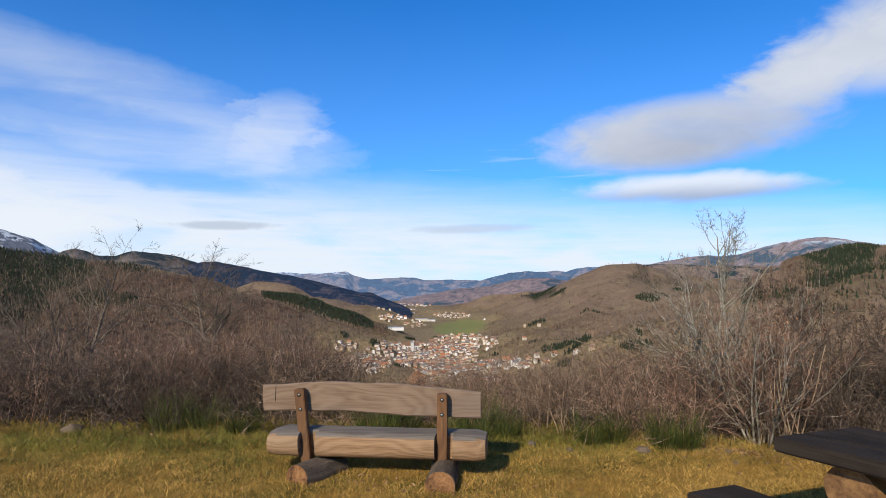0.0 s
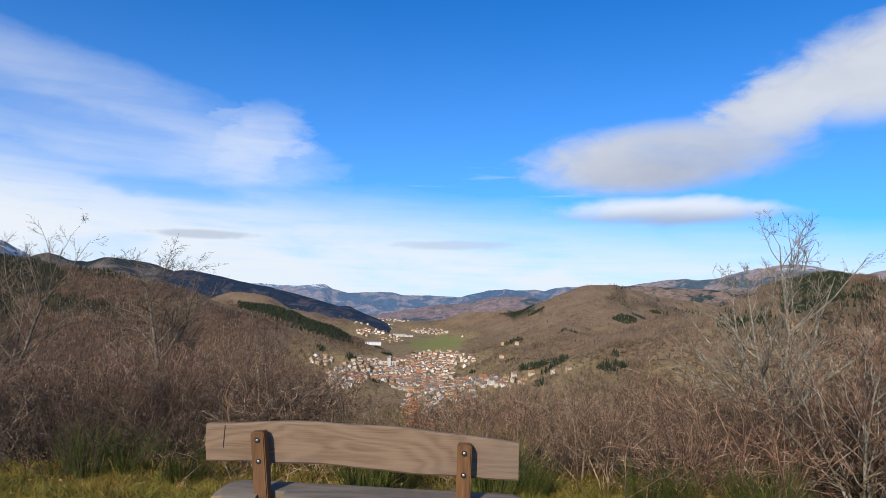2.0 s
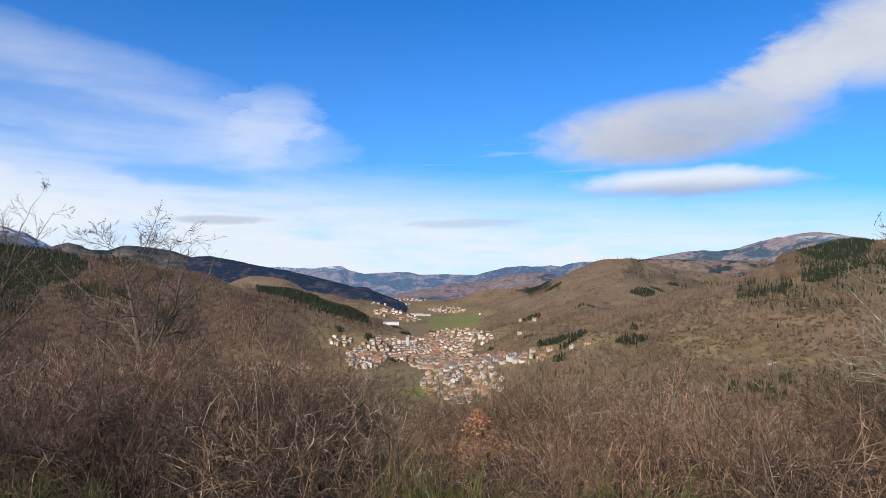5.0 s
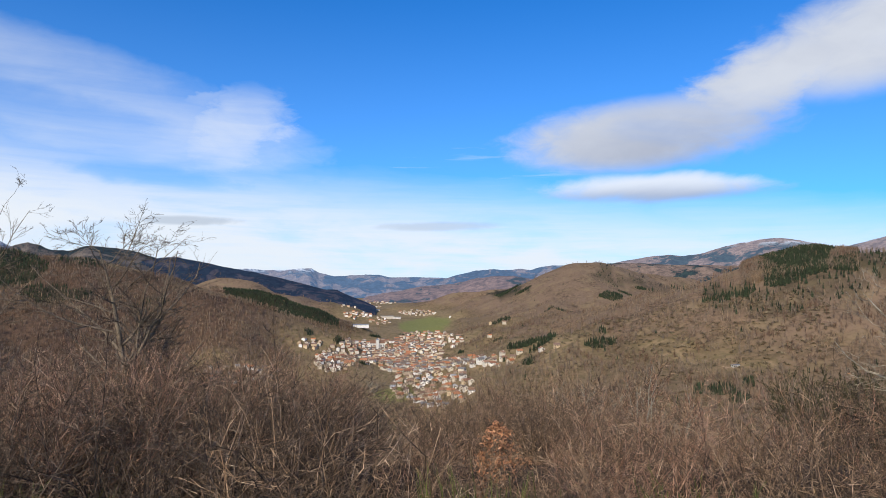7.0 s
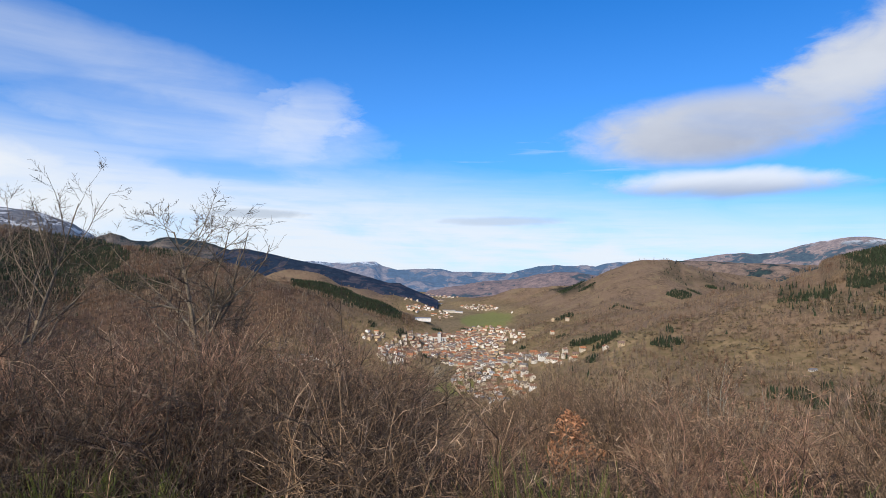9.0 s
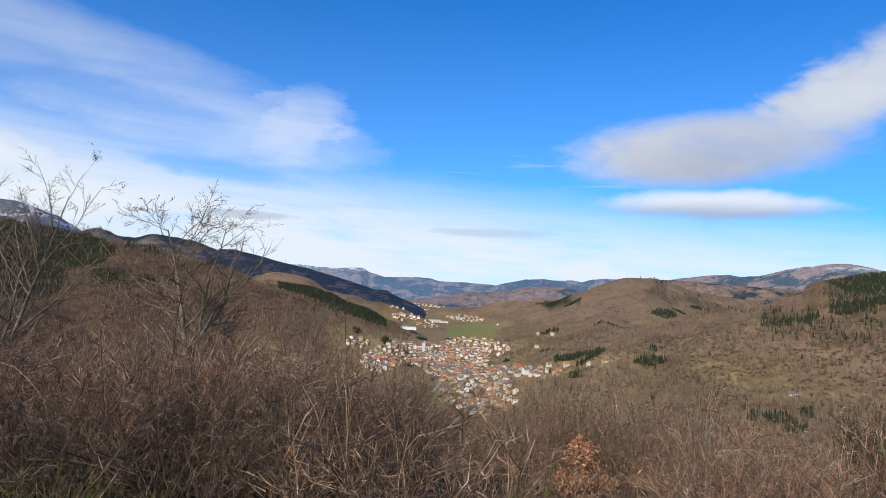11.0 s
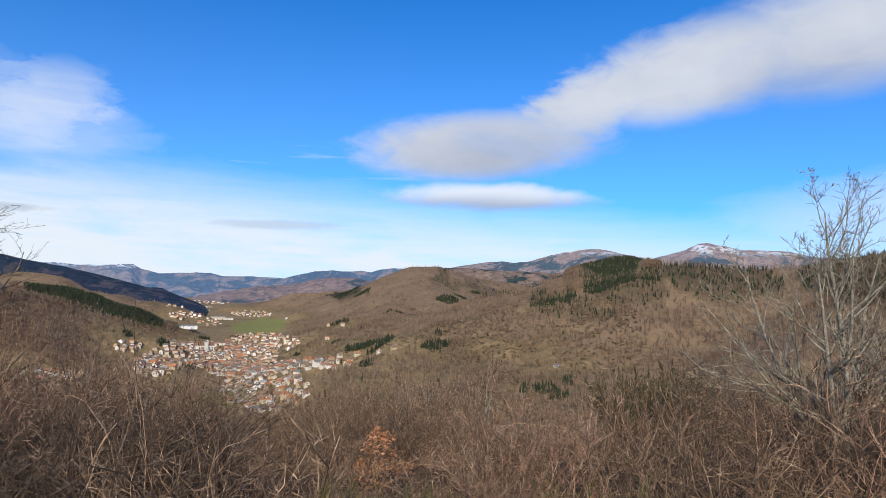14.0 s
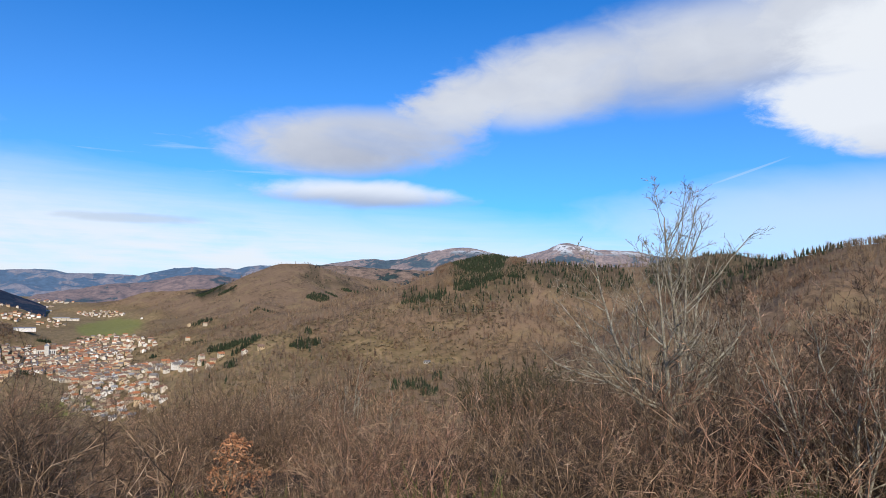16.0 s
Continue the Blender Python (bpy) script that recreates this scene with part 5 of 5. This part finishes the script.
def shrub_kinds():
    kinds = {}
    for i in range(4):
        rng = np.random.default_rng(100 + i)
        out = []
        for _ in range(24):
            a, q = rng.uniform(0, 6.28), 0.55 * math.sqrt(rng.random())
            b = rng.uniform(0, 6.28)
            limb(rng, out, (q * math.cos(a), q * math.sin(a), -0.1), (0.4 * math.cos(b), 0.4 * math.sin(b), 1.0), rng.uniform(0.8, 1.45), 0.0056, 0,
                 [(7, 0.24, -0.06, (8, 11), 48, 0.36, 0.35), (3, 0.36, 0.03, (3, 4), 50, 0.5, 0.5), (2, 0.3, 0.02, 0, 40, 0.4, 0.6)])
        kinds["bramble", i] = twig_mesh("bramble", out, (TWIG_BROWN, TWIG_RED, TWIG_DARK, TWIG_BROWN)[i])
    for i in range(4):
        rng = np.random.default_rng(200 + i)
        out = []
        for _ in range(16):
            a, q = rng.uniform(0, 6.28), 0.4 * math.sqrt(rng.random())
            limb(rng, out, (q * math.cos(a), q * math.sin(a), -0.1), (0.3 * math.cos(a) + rng.normal(0, 0.1), 0.3 * math.sin(a) + rng.normal(0, 0.1), 1.0), rng.uniform(1.2, 2.1), 0.0075, 0,
                 [(6, 0.22, 0.04, (11, 14), 44, 0.36, 0.25), (3, 0.28, 0.05, (3, 5), 46, 0.46, 0.4), (2, 0.22, 0.03, 0, 40, 0.4, 0.6)])
        kinds["thicket", i] = twig_mesh("thicket", out, (TWIG_BROWN, TWIG_RED, TWIG_BROWN, TWIG_DARK)[i])
    for i in range(3):
        rng = np.random.default_rng(400 + i)
        out = []
        for _ in range(7):
            a, q, b = rng.uniform(0, 6.28), 0.3 * math.sqrt(rng.random()), rng.uniform(0, 6.28)
            limb(rng, out, (q * math.cos(a), q * math.sin(a), -0.1), (0.6 * math.cos(b), 0.6 * math.sin(b), 1.0), rng.uniform(1.1, 1.9), 0.0050, 0,
                 [(14, 0.16, -0.10, (9, 13), 62, 0.26, 0.3), (5, 0.4, 0.03, (2, 3), 55, 0.4, 0.5), (2, 0.3, 0.0, 0, 40, 0.4, 0.6)])
        kinds["briar", i] = twig_mesh("briar", out, CANE_ARCH)
    for i in range(3):
        rng = np.random.default_rng(300 + i)
        out = []
        for _ in range(130):
            a, q = rng.uniform(0, 6.28), 0.20 * math.sqrt(rng.random())
            s = rng.uniform(0.1, 0.75)
            limb(rng, out, (q * math.cos(a), q * math.sin(a), -0.05), (s * math.cos(a), s * math.sin(a), 1.0), rng.uniform(0.22, 0.75), 0.0034, 0,
                 [(4, 0.07, 0.06, (2, 4), 18, 0.55, 0.4), (3, 0.06, 0.08, 0, 20, 0.5, 0.5)])
        kinds["broom", i] = twig_mesh("broom", out, BROOM)
    return kinds


KINDS = shrub_kinds()


def shrub(kind, i, x, y, size, label, category, group, tall=1.0, turn=None, sink=0.0):
    ob = new({"broom": "broom_bush", "bramble": "bramble", "thicket": "bare_shrub", "briar": "briar"}[kind])
    for name, me in KINDS[kind, i]:
        piece = new(name, me)
        piece.parent = ob
        tagged(piece, kind="stuff")
    z = float(height(np.array([x]), np.array([y]))[0]) - sink
    ob.matrix_basis = pose(x, y, z, 0, 0, random.uniform(0, 360) if turn is None else turn) @ Matrix.Diagonal((size, size, size * tall, 1))
    return tagged(ob, label, category, group)


# how high the brush stands, as the skyline it makes from behind the bench
LOW_AZ = [-45, -36, -24, -17, -13, -10, -6, -3, -1, 3, 8, 20, 25, 32, 40, 50, 65, 80]
LOW_EL = [-2.5, -3.8, -4.6, -4.2, -4.3, -5.2, -6.2, -8.0, -10, -12.5, -12.5, -12.0, -10.0, -6.5, -4.5, -2.0, 0.5, 1.0]


def build_hedge():
    rng = np.random.default_rng(21)
    # brambles along the brow, shrubs behind and to both sides
    for row, (off, step) in enumerate(((0.25, 0.5), (0.8, 0.55), (1.5, 0.62), (2.4, 0.75), (3.5, 0.95), (5.0, 1.5), (7.5, 2.2))):
        x = -11.0 - off * 1.2
        while x < 11 + off * 1.6:
            px, py = x + rng.normal(0, 0.18), float(edge(x)) - 0.25 + off + rng.normal(0, 0.16)
            ground_z = float(height(np.array([px]), np.array([py]))[0])
            far = math.hypot(px + 1.35, py - 4.7)
            way = math.degrees(math.atan2(px + 1.35, py - 4.7))
            room = 1.55 + far * math.tan(radians(float(np.interp(way, LOW_AZ, LOW_EL)))) - ground_z
            kind = "thicket" if room > 1.0 and rng.random() < (0.5 if px < 0 else 0.65) else "bramble"
            size = min(max(room / (1.9 if kind == "thicket" else 1.05), 0.3), 1.1) * rng.uniform(0.8, 1.08)
            i = int(rng.integers(0, 4))
            # left brush's shade put in as dark-twigged kinds; right end darker too
            if (px < -1.6 and rng.random() < 0.8) or (px > 3.2 and rng.random() < 0.8):
                i = 2 if kind == "bramble" else 3
            if kind == "bramble":
                shrub(kind, i, px, py, size, "tangled leafless bramble with reddish-brown canes", "bramble", "brambles on the brow")
            else:
                shrub(kind, i, px, py, size, "leafless brown shrub with many thin stems", "shrub", "bare shrubs on the brow")
            x += step * rng.uniform(0.8, 1.25)
    for _ in range(30):
        x = rng.uniform(-9, 8) if rng.random() < 0.4 else rng.uniform(-5.5, 1.0)
        y = float(edge(x)) + rng.uniform(0.1, 1.7)
        far, way = math.hypot(x + 1.35, y - 4.7), math.degrees(math.atan2(x + 1.35, y - 4.7))
        room = 1.55 + far * math.tan(radians(float(np.interp(way, LOW_AZ, LOW_EL)))) - float(height(np.array([x]), np.array([y]))[0])
        shrub("briar", int(rng.integers(0, 3)), x, y, min(max(room / 1.15, 0.3), 0.85), "briar with long pale arching canes", "briar", "briars on the brow")
    # taller shrubs below the brow
    for k in range(148):
        az, d = (rng.uniform(2.5, 24), rng.uniform(8, 24)) if k < 75 else (rng.uniform(-33, -3), rng.uniform(4.6, 10))
        x, y, top = bearing(az, float(np.interp(az, [-33, -17, -13, -10, -6, -3, 2.5, 5, 10, 15, 20, 24], [-3.6, -3.6, -3.6, -4.6, -5.4, -7.0, -11.5, -8.0, -6.4, -7.0, -8.8, -10.5])) - abs(rng.normal(0, 1.0)), d)
        x, y = x - 1.4, y + 4.7
        room = top - float(height(np.array([x]), np.array([y]))[0])
        if 0.5 < room < 4.5:
            # more dark kinds on the left, again standing in for shade
            shrub("thicket", int(rng.choice(4, p=(0.35, 0.15, 0.25, 0.25) if x > -1 else (0.15, 0.3, 0.1, 0.45))), x, y, room / 1.85, "leafless brown shrub with many thin stems", "shrub", "bare shrubs on the brow")
    for x, y, s, i in ((-3.35, 7.95, 0.78, 0), (-3.0, 8.05, 0.66, 1), (-2.4, 7.75, 0.66, 1), (-0.75, 7.62, 0.95, 2), (-0.5, 7.7, 0.75, 0), (0.35, 7.55, 0.92, 0), (0.75, 7.6, 0.6, 1),
                       (1.65, 7.3, 0.62, 1), (1.9, 7.25, 0.56, 2), (2.4, 6.95, 0.7, 2), (2.62, 7.0, 0.66, 0)):
        shrub("broom", i, x, y, s, "dark green broom bush at the edge of the lawn", "broom bush", "broom bushes")


def leaves(rng, places, size, bend=0.4):
    """Small curled leaves of two folded halves each."""
    v, f = [], []
    for p in places:
        a = Euler(rng.uniform(0, 6.28, 3)).to_matrix()
        s = size * rng.uniform(0.6, 1.2)
        pts = [(0, -s, 0), (s * 0.45, -s * 0.1, s * bend), (0, s, 0), (-s * 0.45, 0.1 * s, s * bend)]
        k = len(v)
        v += [tuple(Vector(p) + a @ Vector(q)) for q in pts]
        f += [(k, k + 1, k + 2), (k, k + 2, k + 3)]
    return v, f


def small_tree(name, seed, x, y, top, stems, plan, r, bark, twig, label, spread=0.2, category="tree", leafy=0):
    """A bare tree: its stems in one mesh, its twigs in another."""
    rng = np.random.default_rng(seed)
    z = float(height(np.array([x]), np.array([y]))[0])
    root = new(name)
    root.matrix_basis = pose(x, y, z - 0.1)
    tagged(root, label, category)
    h = top - z + 0.1
    out = []
    for k in range(stems):
        a = k / stems * 6.28 + rng.uniform(-0.5, 0.5)
        s = spread * rng.uniform(0.4, 1.2) if stems > 1 else spread * 0.2
        limb(rng, out, (0.08 * math.cos(a) * (stems > 1), 0.08 * math.sin(a) * (stems > 1), 0), (s * math.cos(a), s * math.sin(a), 1), h * rng.uniform(0.86, 1.0) * (1 if k == 0 else 0.9), r * (1 if k == 0 else 0.75), 0, plan)
    reach = max(q[0][:, 2].max() for q in out)
    out = [(q[0] * np.array([1, 1, h / reach]), *q[1:]) for q in out]
    for q in out:
        if q[3] < 1:
            mesh_object("trunk" if stems == 1 else "stem", *tubes([q[:3]], 7), bark, root)
    v, f = tubes([q[:3] for q in out if q[3] == 1], 5)
    tagged(mesh_object("limb_work", v, f, bark, root), kind="stuff")
    v, f = tubes([q[:3] for q in out if q[3] > 1], 3)
    tagged(mesh_object("crown", v, f, twig, root, False), kind="stuff")
    if leafy > 100:
        out += [(q[0] * 0.97 + 0.01, q[1], q[2], 2) for q in out if q[3] == 1]
    if leafy:
        tips = [q[0][-1] for q in out if q[3] > 1]
        pick = [tips[i] + rng.normal(0, 0.02, 3) for i in rng.integers(0, len(tips), leafy)]
        v, f = leaves(rng, pick, 0.019)
        mesh_object("leaves", v, f, LEAF_RUST, root, False)
    return root


build_hedge()
OPEN = [(10, 0.05, 0.02, 25, 56, 0.60, 0.12), (9, 0.13, 0.06, (9, 12), 46, 0.42, 0.2), (6, 0.16, 0.05, (5, 7), 42, 0.5, 0.35), (3, 0.14, 0.03, (1, 2), 38, 0.5, 0.5), (2, 0.1, 0.0, 0, 36, 0.5, 0.6)]
VASE = [(10, 0.06, 0.03, 14, 44, 0.52, 0.12), (8, 0.11, 0.09, (7, 10), 42, 0.40, 0.25), (5, 0.15, 0.09, (5, 7), 40, 0.48, 0.4), (3, 0.14, 0.05, (1, 2), 36, 0.5, 0.5), (2, 0.1, 0.0, 0, 36, 0.5, 0.6)]
SLIM = [(11, 0.06, 0.03, 14, 46, 0.50, 0.12), (8, 0.11, 0.09, (7, 9), 42, 0.42, 0.25), (5, 0.15, 0.09, (4, 5), 40, 0.48, 0.4), (3, 0.14, 0.05, 1, 36, 0.5, 0.5), (2, 0.1, 0.0, 0, 36, 0.5, 0.6)]
SAPLING = [(6, 0.12, 0.02, 18, 46, 0.46, 0.4), (4, 0.2, 0.05, (4, 6), 45, 0.5, 0.5), (2, 0.2, 0.0, (2, 3), 40, 0.5, 0.5), (2, 0.2, 0.0, 0, 40, 0.5, 0.5)]
UPRIGHT = [(9, 0.09, 0.04, 13, 42, 0.40, 0.15), (6, 0.16, 0.12, (8, 11), 42, 0.42, 0.4), (4, 0.18, 0.11, (5, 7), 38, 0.5, 0.5), (2, 0.18, 0.05, 0, 40, 0.45, 0.6)]
small_tree("bare_tree", 58, -4.5, 12.8, 2.8, 1, OPEN, 0.06, BARK_DARK, TWIG_TREE, "small leafless tree with a spreading open crown", 0.15)
small_tree("bare_tree", 42, -7.5, 12.9, 3.2, 5, VASE, 0.045, BARK_DARK, TWIG_TREE, "leafless multi-stemmed tree above the brambles", 0.33)
small_tree("bare_tree", 43, -9.6, 13.6, 2.2, 3, UPRIGHT, 0.04, BARK_DARK, TWIG_BROWN, "leafless multi-stemmed young tree", 0.3)
small_tree("lichen_tree", 47, 3.95, 9.3, 3.0, 4, SLIM, 0.046, BARK_LICHEN, TWIG_LICHEN, "leafless multi-stemmed tree crusted with grey lichen", 0.24, "tree", 30)
for _k, (_x, _y, _t) in enumerate(((5.3, 9.7, 2.2), (6.4, 8.8, 1.9))):
    small_tree("hazel", 70 + _k, _x, _y, _t, 8, UPRIGHT, 0.013, (BARK_LICHEN, BARK_DARK)[_k % 2], TWIG_DARK, "leafless many-stemmed hazel above the brambles", 0.35, "shrub", 12)
small_tree("lichen_shrub", 51, 3.55, 7.25, 1.95, 9, UPRIGHT, 0.02, BARK_LICHEN, TWIG_RED, "leafless shrub with many lichen-grey stems and a few brown leaves", 0.5, "shrub", 40)
small_tree("hazel", 45, 4.6, 7.3, 2.3, 8, UPRIGHT, 0.014, BARK_DARK, TWIG_DARK, "leafless hazel with a few rust-brown leaves", 0.4, "shrub", 14)
small_tree("hazel", 46, 6.3, 7.0, 2.1, 8, UPRIGHT, 0.014, BARK_LICHEN, TWIG_DARK, "leafless hazel with a few rust-brown leaves", 0.4, "shrub", 10)
small_tree("oak_sapling", 48, -0.42, 9.4, 0.54, 1, SAPLING, 0.012, BARK_DARK, TWIG_BROWN, "young oak still hung with orange-brown dry leaves", 0.3, "sapling", 800)
small_tree("birch_sapling", 49, -1.65, 11.0, 0.75, 1, UPRIGHT, 0.013, CANE_PALE, TWIG_LICHEN, "thin pale sapling rising from the brambles", 0.5, "sapling")


def slope_trees():
    """Bare trees farther down the slope, three shapes, copied."""
    rng = np.random.default_rng(61)
    protos = []
    plan = [(7, 0.05, 0.03, 10, 32, 0.48, 0.35), (5, 0.10, 0.08, 7, 34, 0.46, 0.35), (3, 0.14, 0.08, (4, 5), 36, 0.5, 0.4), (2, 0.12, 0.05, 0, 40, 0.5, 0.5)]
    for i in range(4):
        out = []
        for k in range(3):
            a = k * 2.1 + i
            limb(rng, out, (0.3 * math.cos(a), 0.3 * math.sin(a), -0.5), (0.22 * math.cos(a), 0.22 * math.sin(a), 1), 11.5 * rng.uniform(0.8, 1.0), 0.10, 0, plan)
        root = new("slope_tree")
        tagged(root, "tall leafless tree on the slope below the brow", "tree", "bare trees on the slope")
        v, f = tubes([(q[0], max(q[1], 0.03), max(q[2], 0.02)) for q in out if q[3] < 2], 4)
        mesh_object("trunk", v, f, BARK_LICHEN if i == 1 else BARK_DARK, root)
        v, f = tubes([(q[0], max(q[1], 0.026), max(q[2], 0.014)) for q in out if q[3] > 1], 3)
        mesh_object("crown", v, f, (TWIG_BROWN, TWIG_RED, TWIG_LICHEN, TWIG_OLIVE)[i], root, False)
        protos.append(root)
    used = [False] * 4
    for d0, d1, n, a0, a1 in ((36, 52, 14, 27.5, 33.5), (34, 62, 26, 3.5, 22), (36, 60, 10, 22, 70), (60, 95, 9, -20, 70), (95, 150, 6, -20, 70)):
        for _ in range(n):
            az = rng.uniform(a0, a1)
            d = rng.uniform(d0, d1)
            x, y, _z = bearing(az, 0, d)
            z = float(height(np.array([x]), np.array([y]))[0])
            top = float(np.interp(az, [-44, -16, -8, 2, 5, 16, 22, 30, 40, 60, 70], [-3, -7.5, -12, -12, -8.6, -6.8, -9.5, -8.5, -6.5, -4, -3])) + rng.normal(0, 0.5)
            s = (EYE + d * math.tan(radians(top)) - z) / 11.5
            if s < 0.35:
                continue
            s = min(s, 1.35)
            if n == 14:
                s = (EYE + d * math.tan(radians(rng.uniform(-6.2, -4.8))) - z) / 11.5
            i = 3 if n == 14 else int(rng.integers(0, 3))
            m = pose(x, y, z, 0, 0, rng.uniform(0, 360)) @ Matrix.Diagonal((s, s, s, 1))
            if used[i]:
                ob = copy_thing(protos[i], m)
            else:
                ob, used[i] = protos[i], True
            ob.matrix_basis = m


slope_trees()


# ---- the lawn's edge ----
def build_grass():
    rng = np.random.default_rng(71)
    for name, n, mat, label, seed, green in (("grass", 190000, GRASS_GREEN, "short green winter grass", 1.0, 1), ("dry_grass", 210000, GRASS_DRY, "dry yellow grass among the green", 4.0, 0)):
        x, y = rng.uniform(-7.5, 5.2, n), rng.uniform(4.7, 8.5, n)
        patch = fbm(x, y, 1.1, 4, 6.0) + 0.5 * fbm(x, y, 0.25, 2, seed)
        back = np.clip((y - 6.6) / 1.2, -0.6, 0.6)
        want = patch + back + 0.02 if green else -patch - back + 0.45
        keep = (want + rng.normal(0, 0.2, n) > 0.0) & (y < edge(x) + 0.15)
        x, y = x[keep], y[keep]
        n = len(x)
        z = height(x, y)
        tuft = 0.5 + 0.9 * np.clip(fbm(x, y, 0.16, 2, 9.0) + 0.4, 0, 1)
        h = rng.uniform(0.014, 0.052, n) * tuft * (1 + 0.7 * (y > 7.0))
        a, b = rng.uniform(0, 6.28, n), rng.uniform(0, 6.28, n)
        w, lean = rng.uniform(0.0018, 0.0046, n), h * rng.uniform(0.3, 2.2, n)
        p0 = np.stack([x - w * np.cos(a), y - w * np.sin(a), z - 0.005], -1)
        p1 = np.stack([x + w * np.cos(a), y + w * np.sin(a), z - 0.005], -1)
        p2 = np.stack([x + lean * np.cos(b), y + lean * np.sin(b), z + h], -1)
        v = np.stack([p0, p1, p2], 1).reshape(-1, 3)
        ob = mesh_object(name, v, np.arange(3 * n).reshape(-1, 3), mat, None, False)
        tagged(ob, label + " on the lawn", "grass", kind="stuff")
    # longer straw at the foot of the brambles
    out = []
    sx = rng.uniform(-8, 6, 1500)
    sy = edge(sx) - 0.3 + rng.normal(0, 0.16, 1500)
    for x, y, z in zip(sx, sy, height(sx, sy)):
        limb(rng, out, (x, y, z - 0.02), (rng.normal(0, 0.5), rng.normal(0, 0.5), 1), rng.uniform(0.1, 0.34), 0.0018, 0, [(4, 0.2, -0.15, 0, 30, 0.5, 0.4)])
    v, f = tubes([q[:3] for q in out])
    tagged(mesh_object("straw", v, f, GRASS_DRY, None, False), "dry straw tufts along the foot of the brambles", "straw", kind="stuff")
    x = np.concatenate([rng.uniform(-7, 5.5, 900), rng.normal(2.6, 0.4, 380), rng.normal(-0.3, 0.7, 90)])
    y = np.concatenate([edge(x[:900]) - 0.55 + rng.normal(0, 0.25, 900), edge(x[900:1280]) - 0.45 + rng.normal(0, 0.18, 380), rng.normal(5.75, 0.22, 90)])
    z = height(x, y) + 0.012
    v, f = leaves(rng, [Vector(p) for p in zip(x, y, z)], 0.028, 0.25)
    tagged(mesh_object("fallen_leaves", v, f, LEAF_TAN, None, False), "dry brown leaves fallen at the lawn's edge", "fallen leaves", kind="stuff")


def stone(x, y, s, seed):
    rng = random.Random(seed)
    bm = bmesh.new()
    bmesh.ops.create_icosphere(bm, subdivisions=3, radius=1)
    for v in bm.verts:
        n = noise.fractal(v.co * 1.3 + Vector((seed, 0, 0)), 0.9, 2.0, 4)
        v.co = v.co * (1 + 0.3 * n)
        v.co.x *= 1.3
        v.co.z *= 0.75
    ob = part("stone", bm, STONE)
    ob.data.polygons.foreach_set("use_smooth", np.ones(len(ob.data.polygons), bool))
    ob.matrix_basis = pose(x, y, float(height(np.array([x]), np.array([y]))[0]) + s * 0.3, 0, 0, rng.uniform(0, 360)) @ Matrix.Diagonal((s, s, s, 1))
    tagged(ob, "weathered pinkish-grey field stone at the lawn's edge", "stone", "stones at the lawn's edge")


build_grass()
for _k, (_x, _y, _s) in enumerate(((-4.55, 7.95, 0.10), (2.1, 6.85, 0.06), (0.98, 7.2, 0.05), (3.0, 6.85, 0.035), (2.45, 6.6, 0.022), (-1.9, 7.6, 0.05), (1.35, 6.95, 0.035), (2.9, 6.45, 0.03))):
    stone(_x, _y, _s, _k + 1)


def pale_canes():
    rng = np.random.default_rng(83)
    root = new("dry_canes")
    x, y = 3.75, 6.9
    root.matrix_basis = pose(x, y, float(height(np.array([x]), np.array([y]))[0]))
    tagged(root, "pale dry broken canes standing in the shrubs", "dry canes")

    def cane(h, r, spread, off):
        out = []
        limb(rng, out, (rng.normal(0, off), rng.normal(0, off), -0.05), (rng.normal(0, spread), rng.normal(0, spread * 0.5), 1), h, r, 0, [(8, 0.07, 0, 0, 30, 0.4, 0.5)])
        return tubes([q[:3] for q in out], 6)

    for _ in range(9):
        mesh_object("cane", *cane(rng.uniform(0.6, 1.3), 0.0075, 0.2, 0.08), CANE_PALE, root)
    x, y = 1.29, 8.1
    ob = mesh_object("dry_stick", *cane(0.5, 0.012, 0.01, 0.0), CANE_PALE)
    ob.matrix_basis = pose(x, y, float(height(np.array([x]), np.array([y]))[0]))
    tagged(ob, "pale bare stick standing in the brambles", "dry stick")


pale_canes()
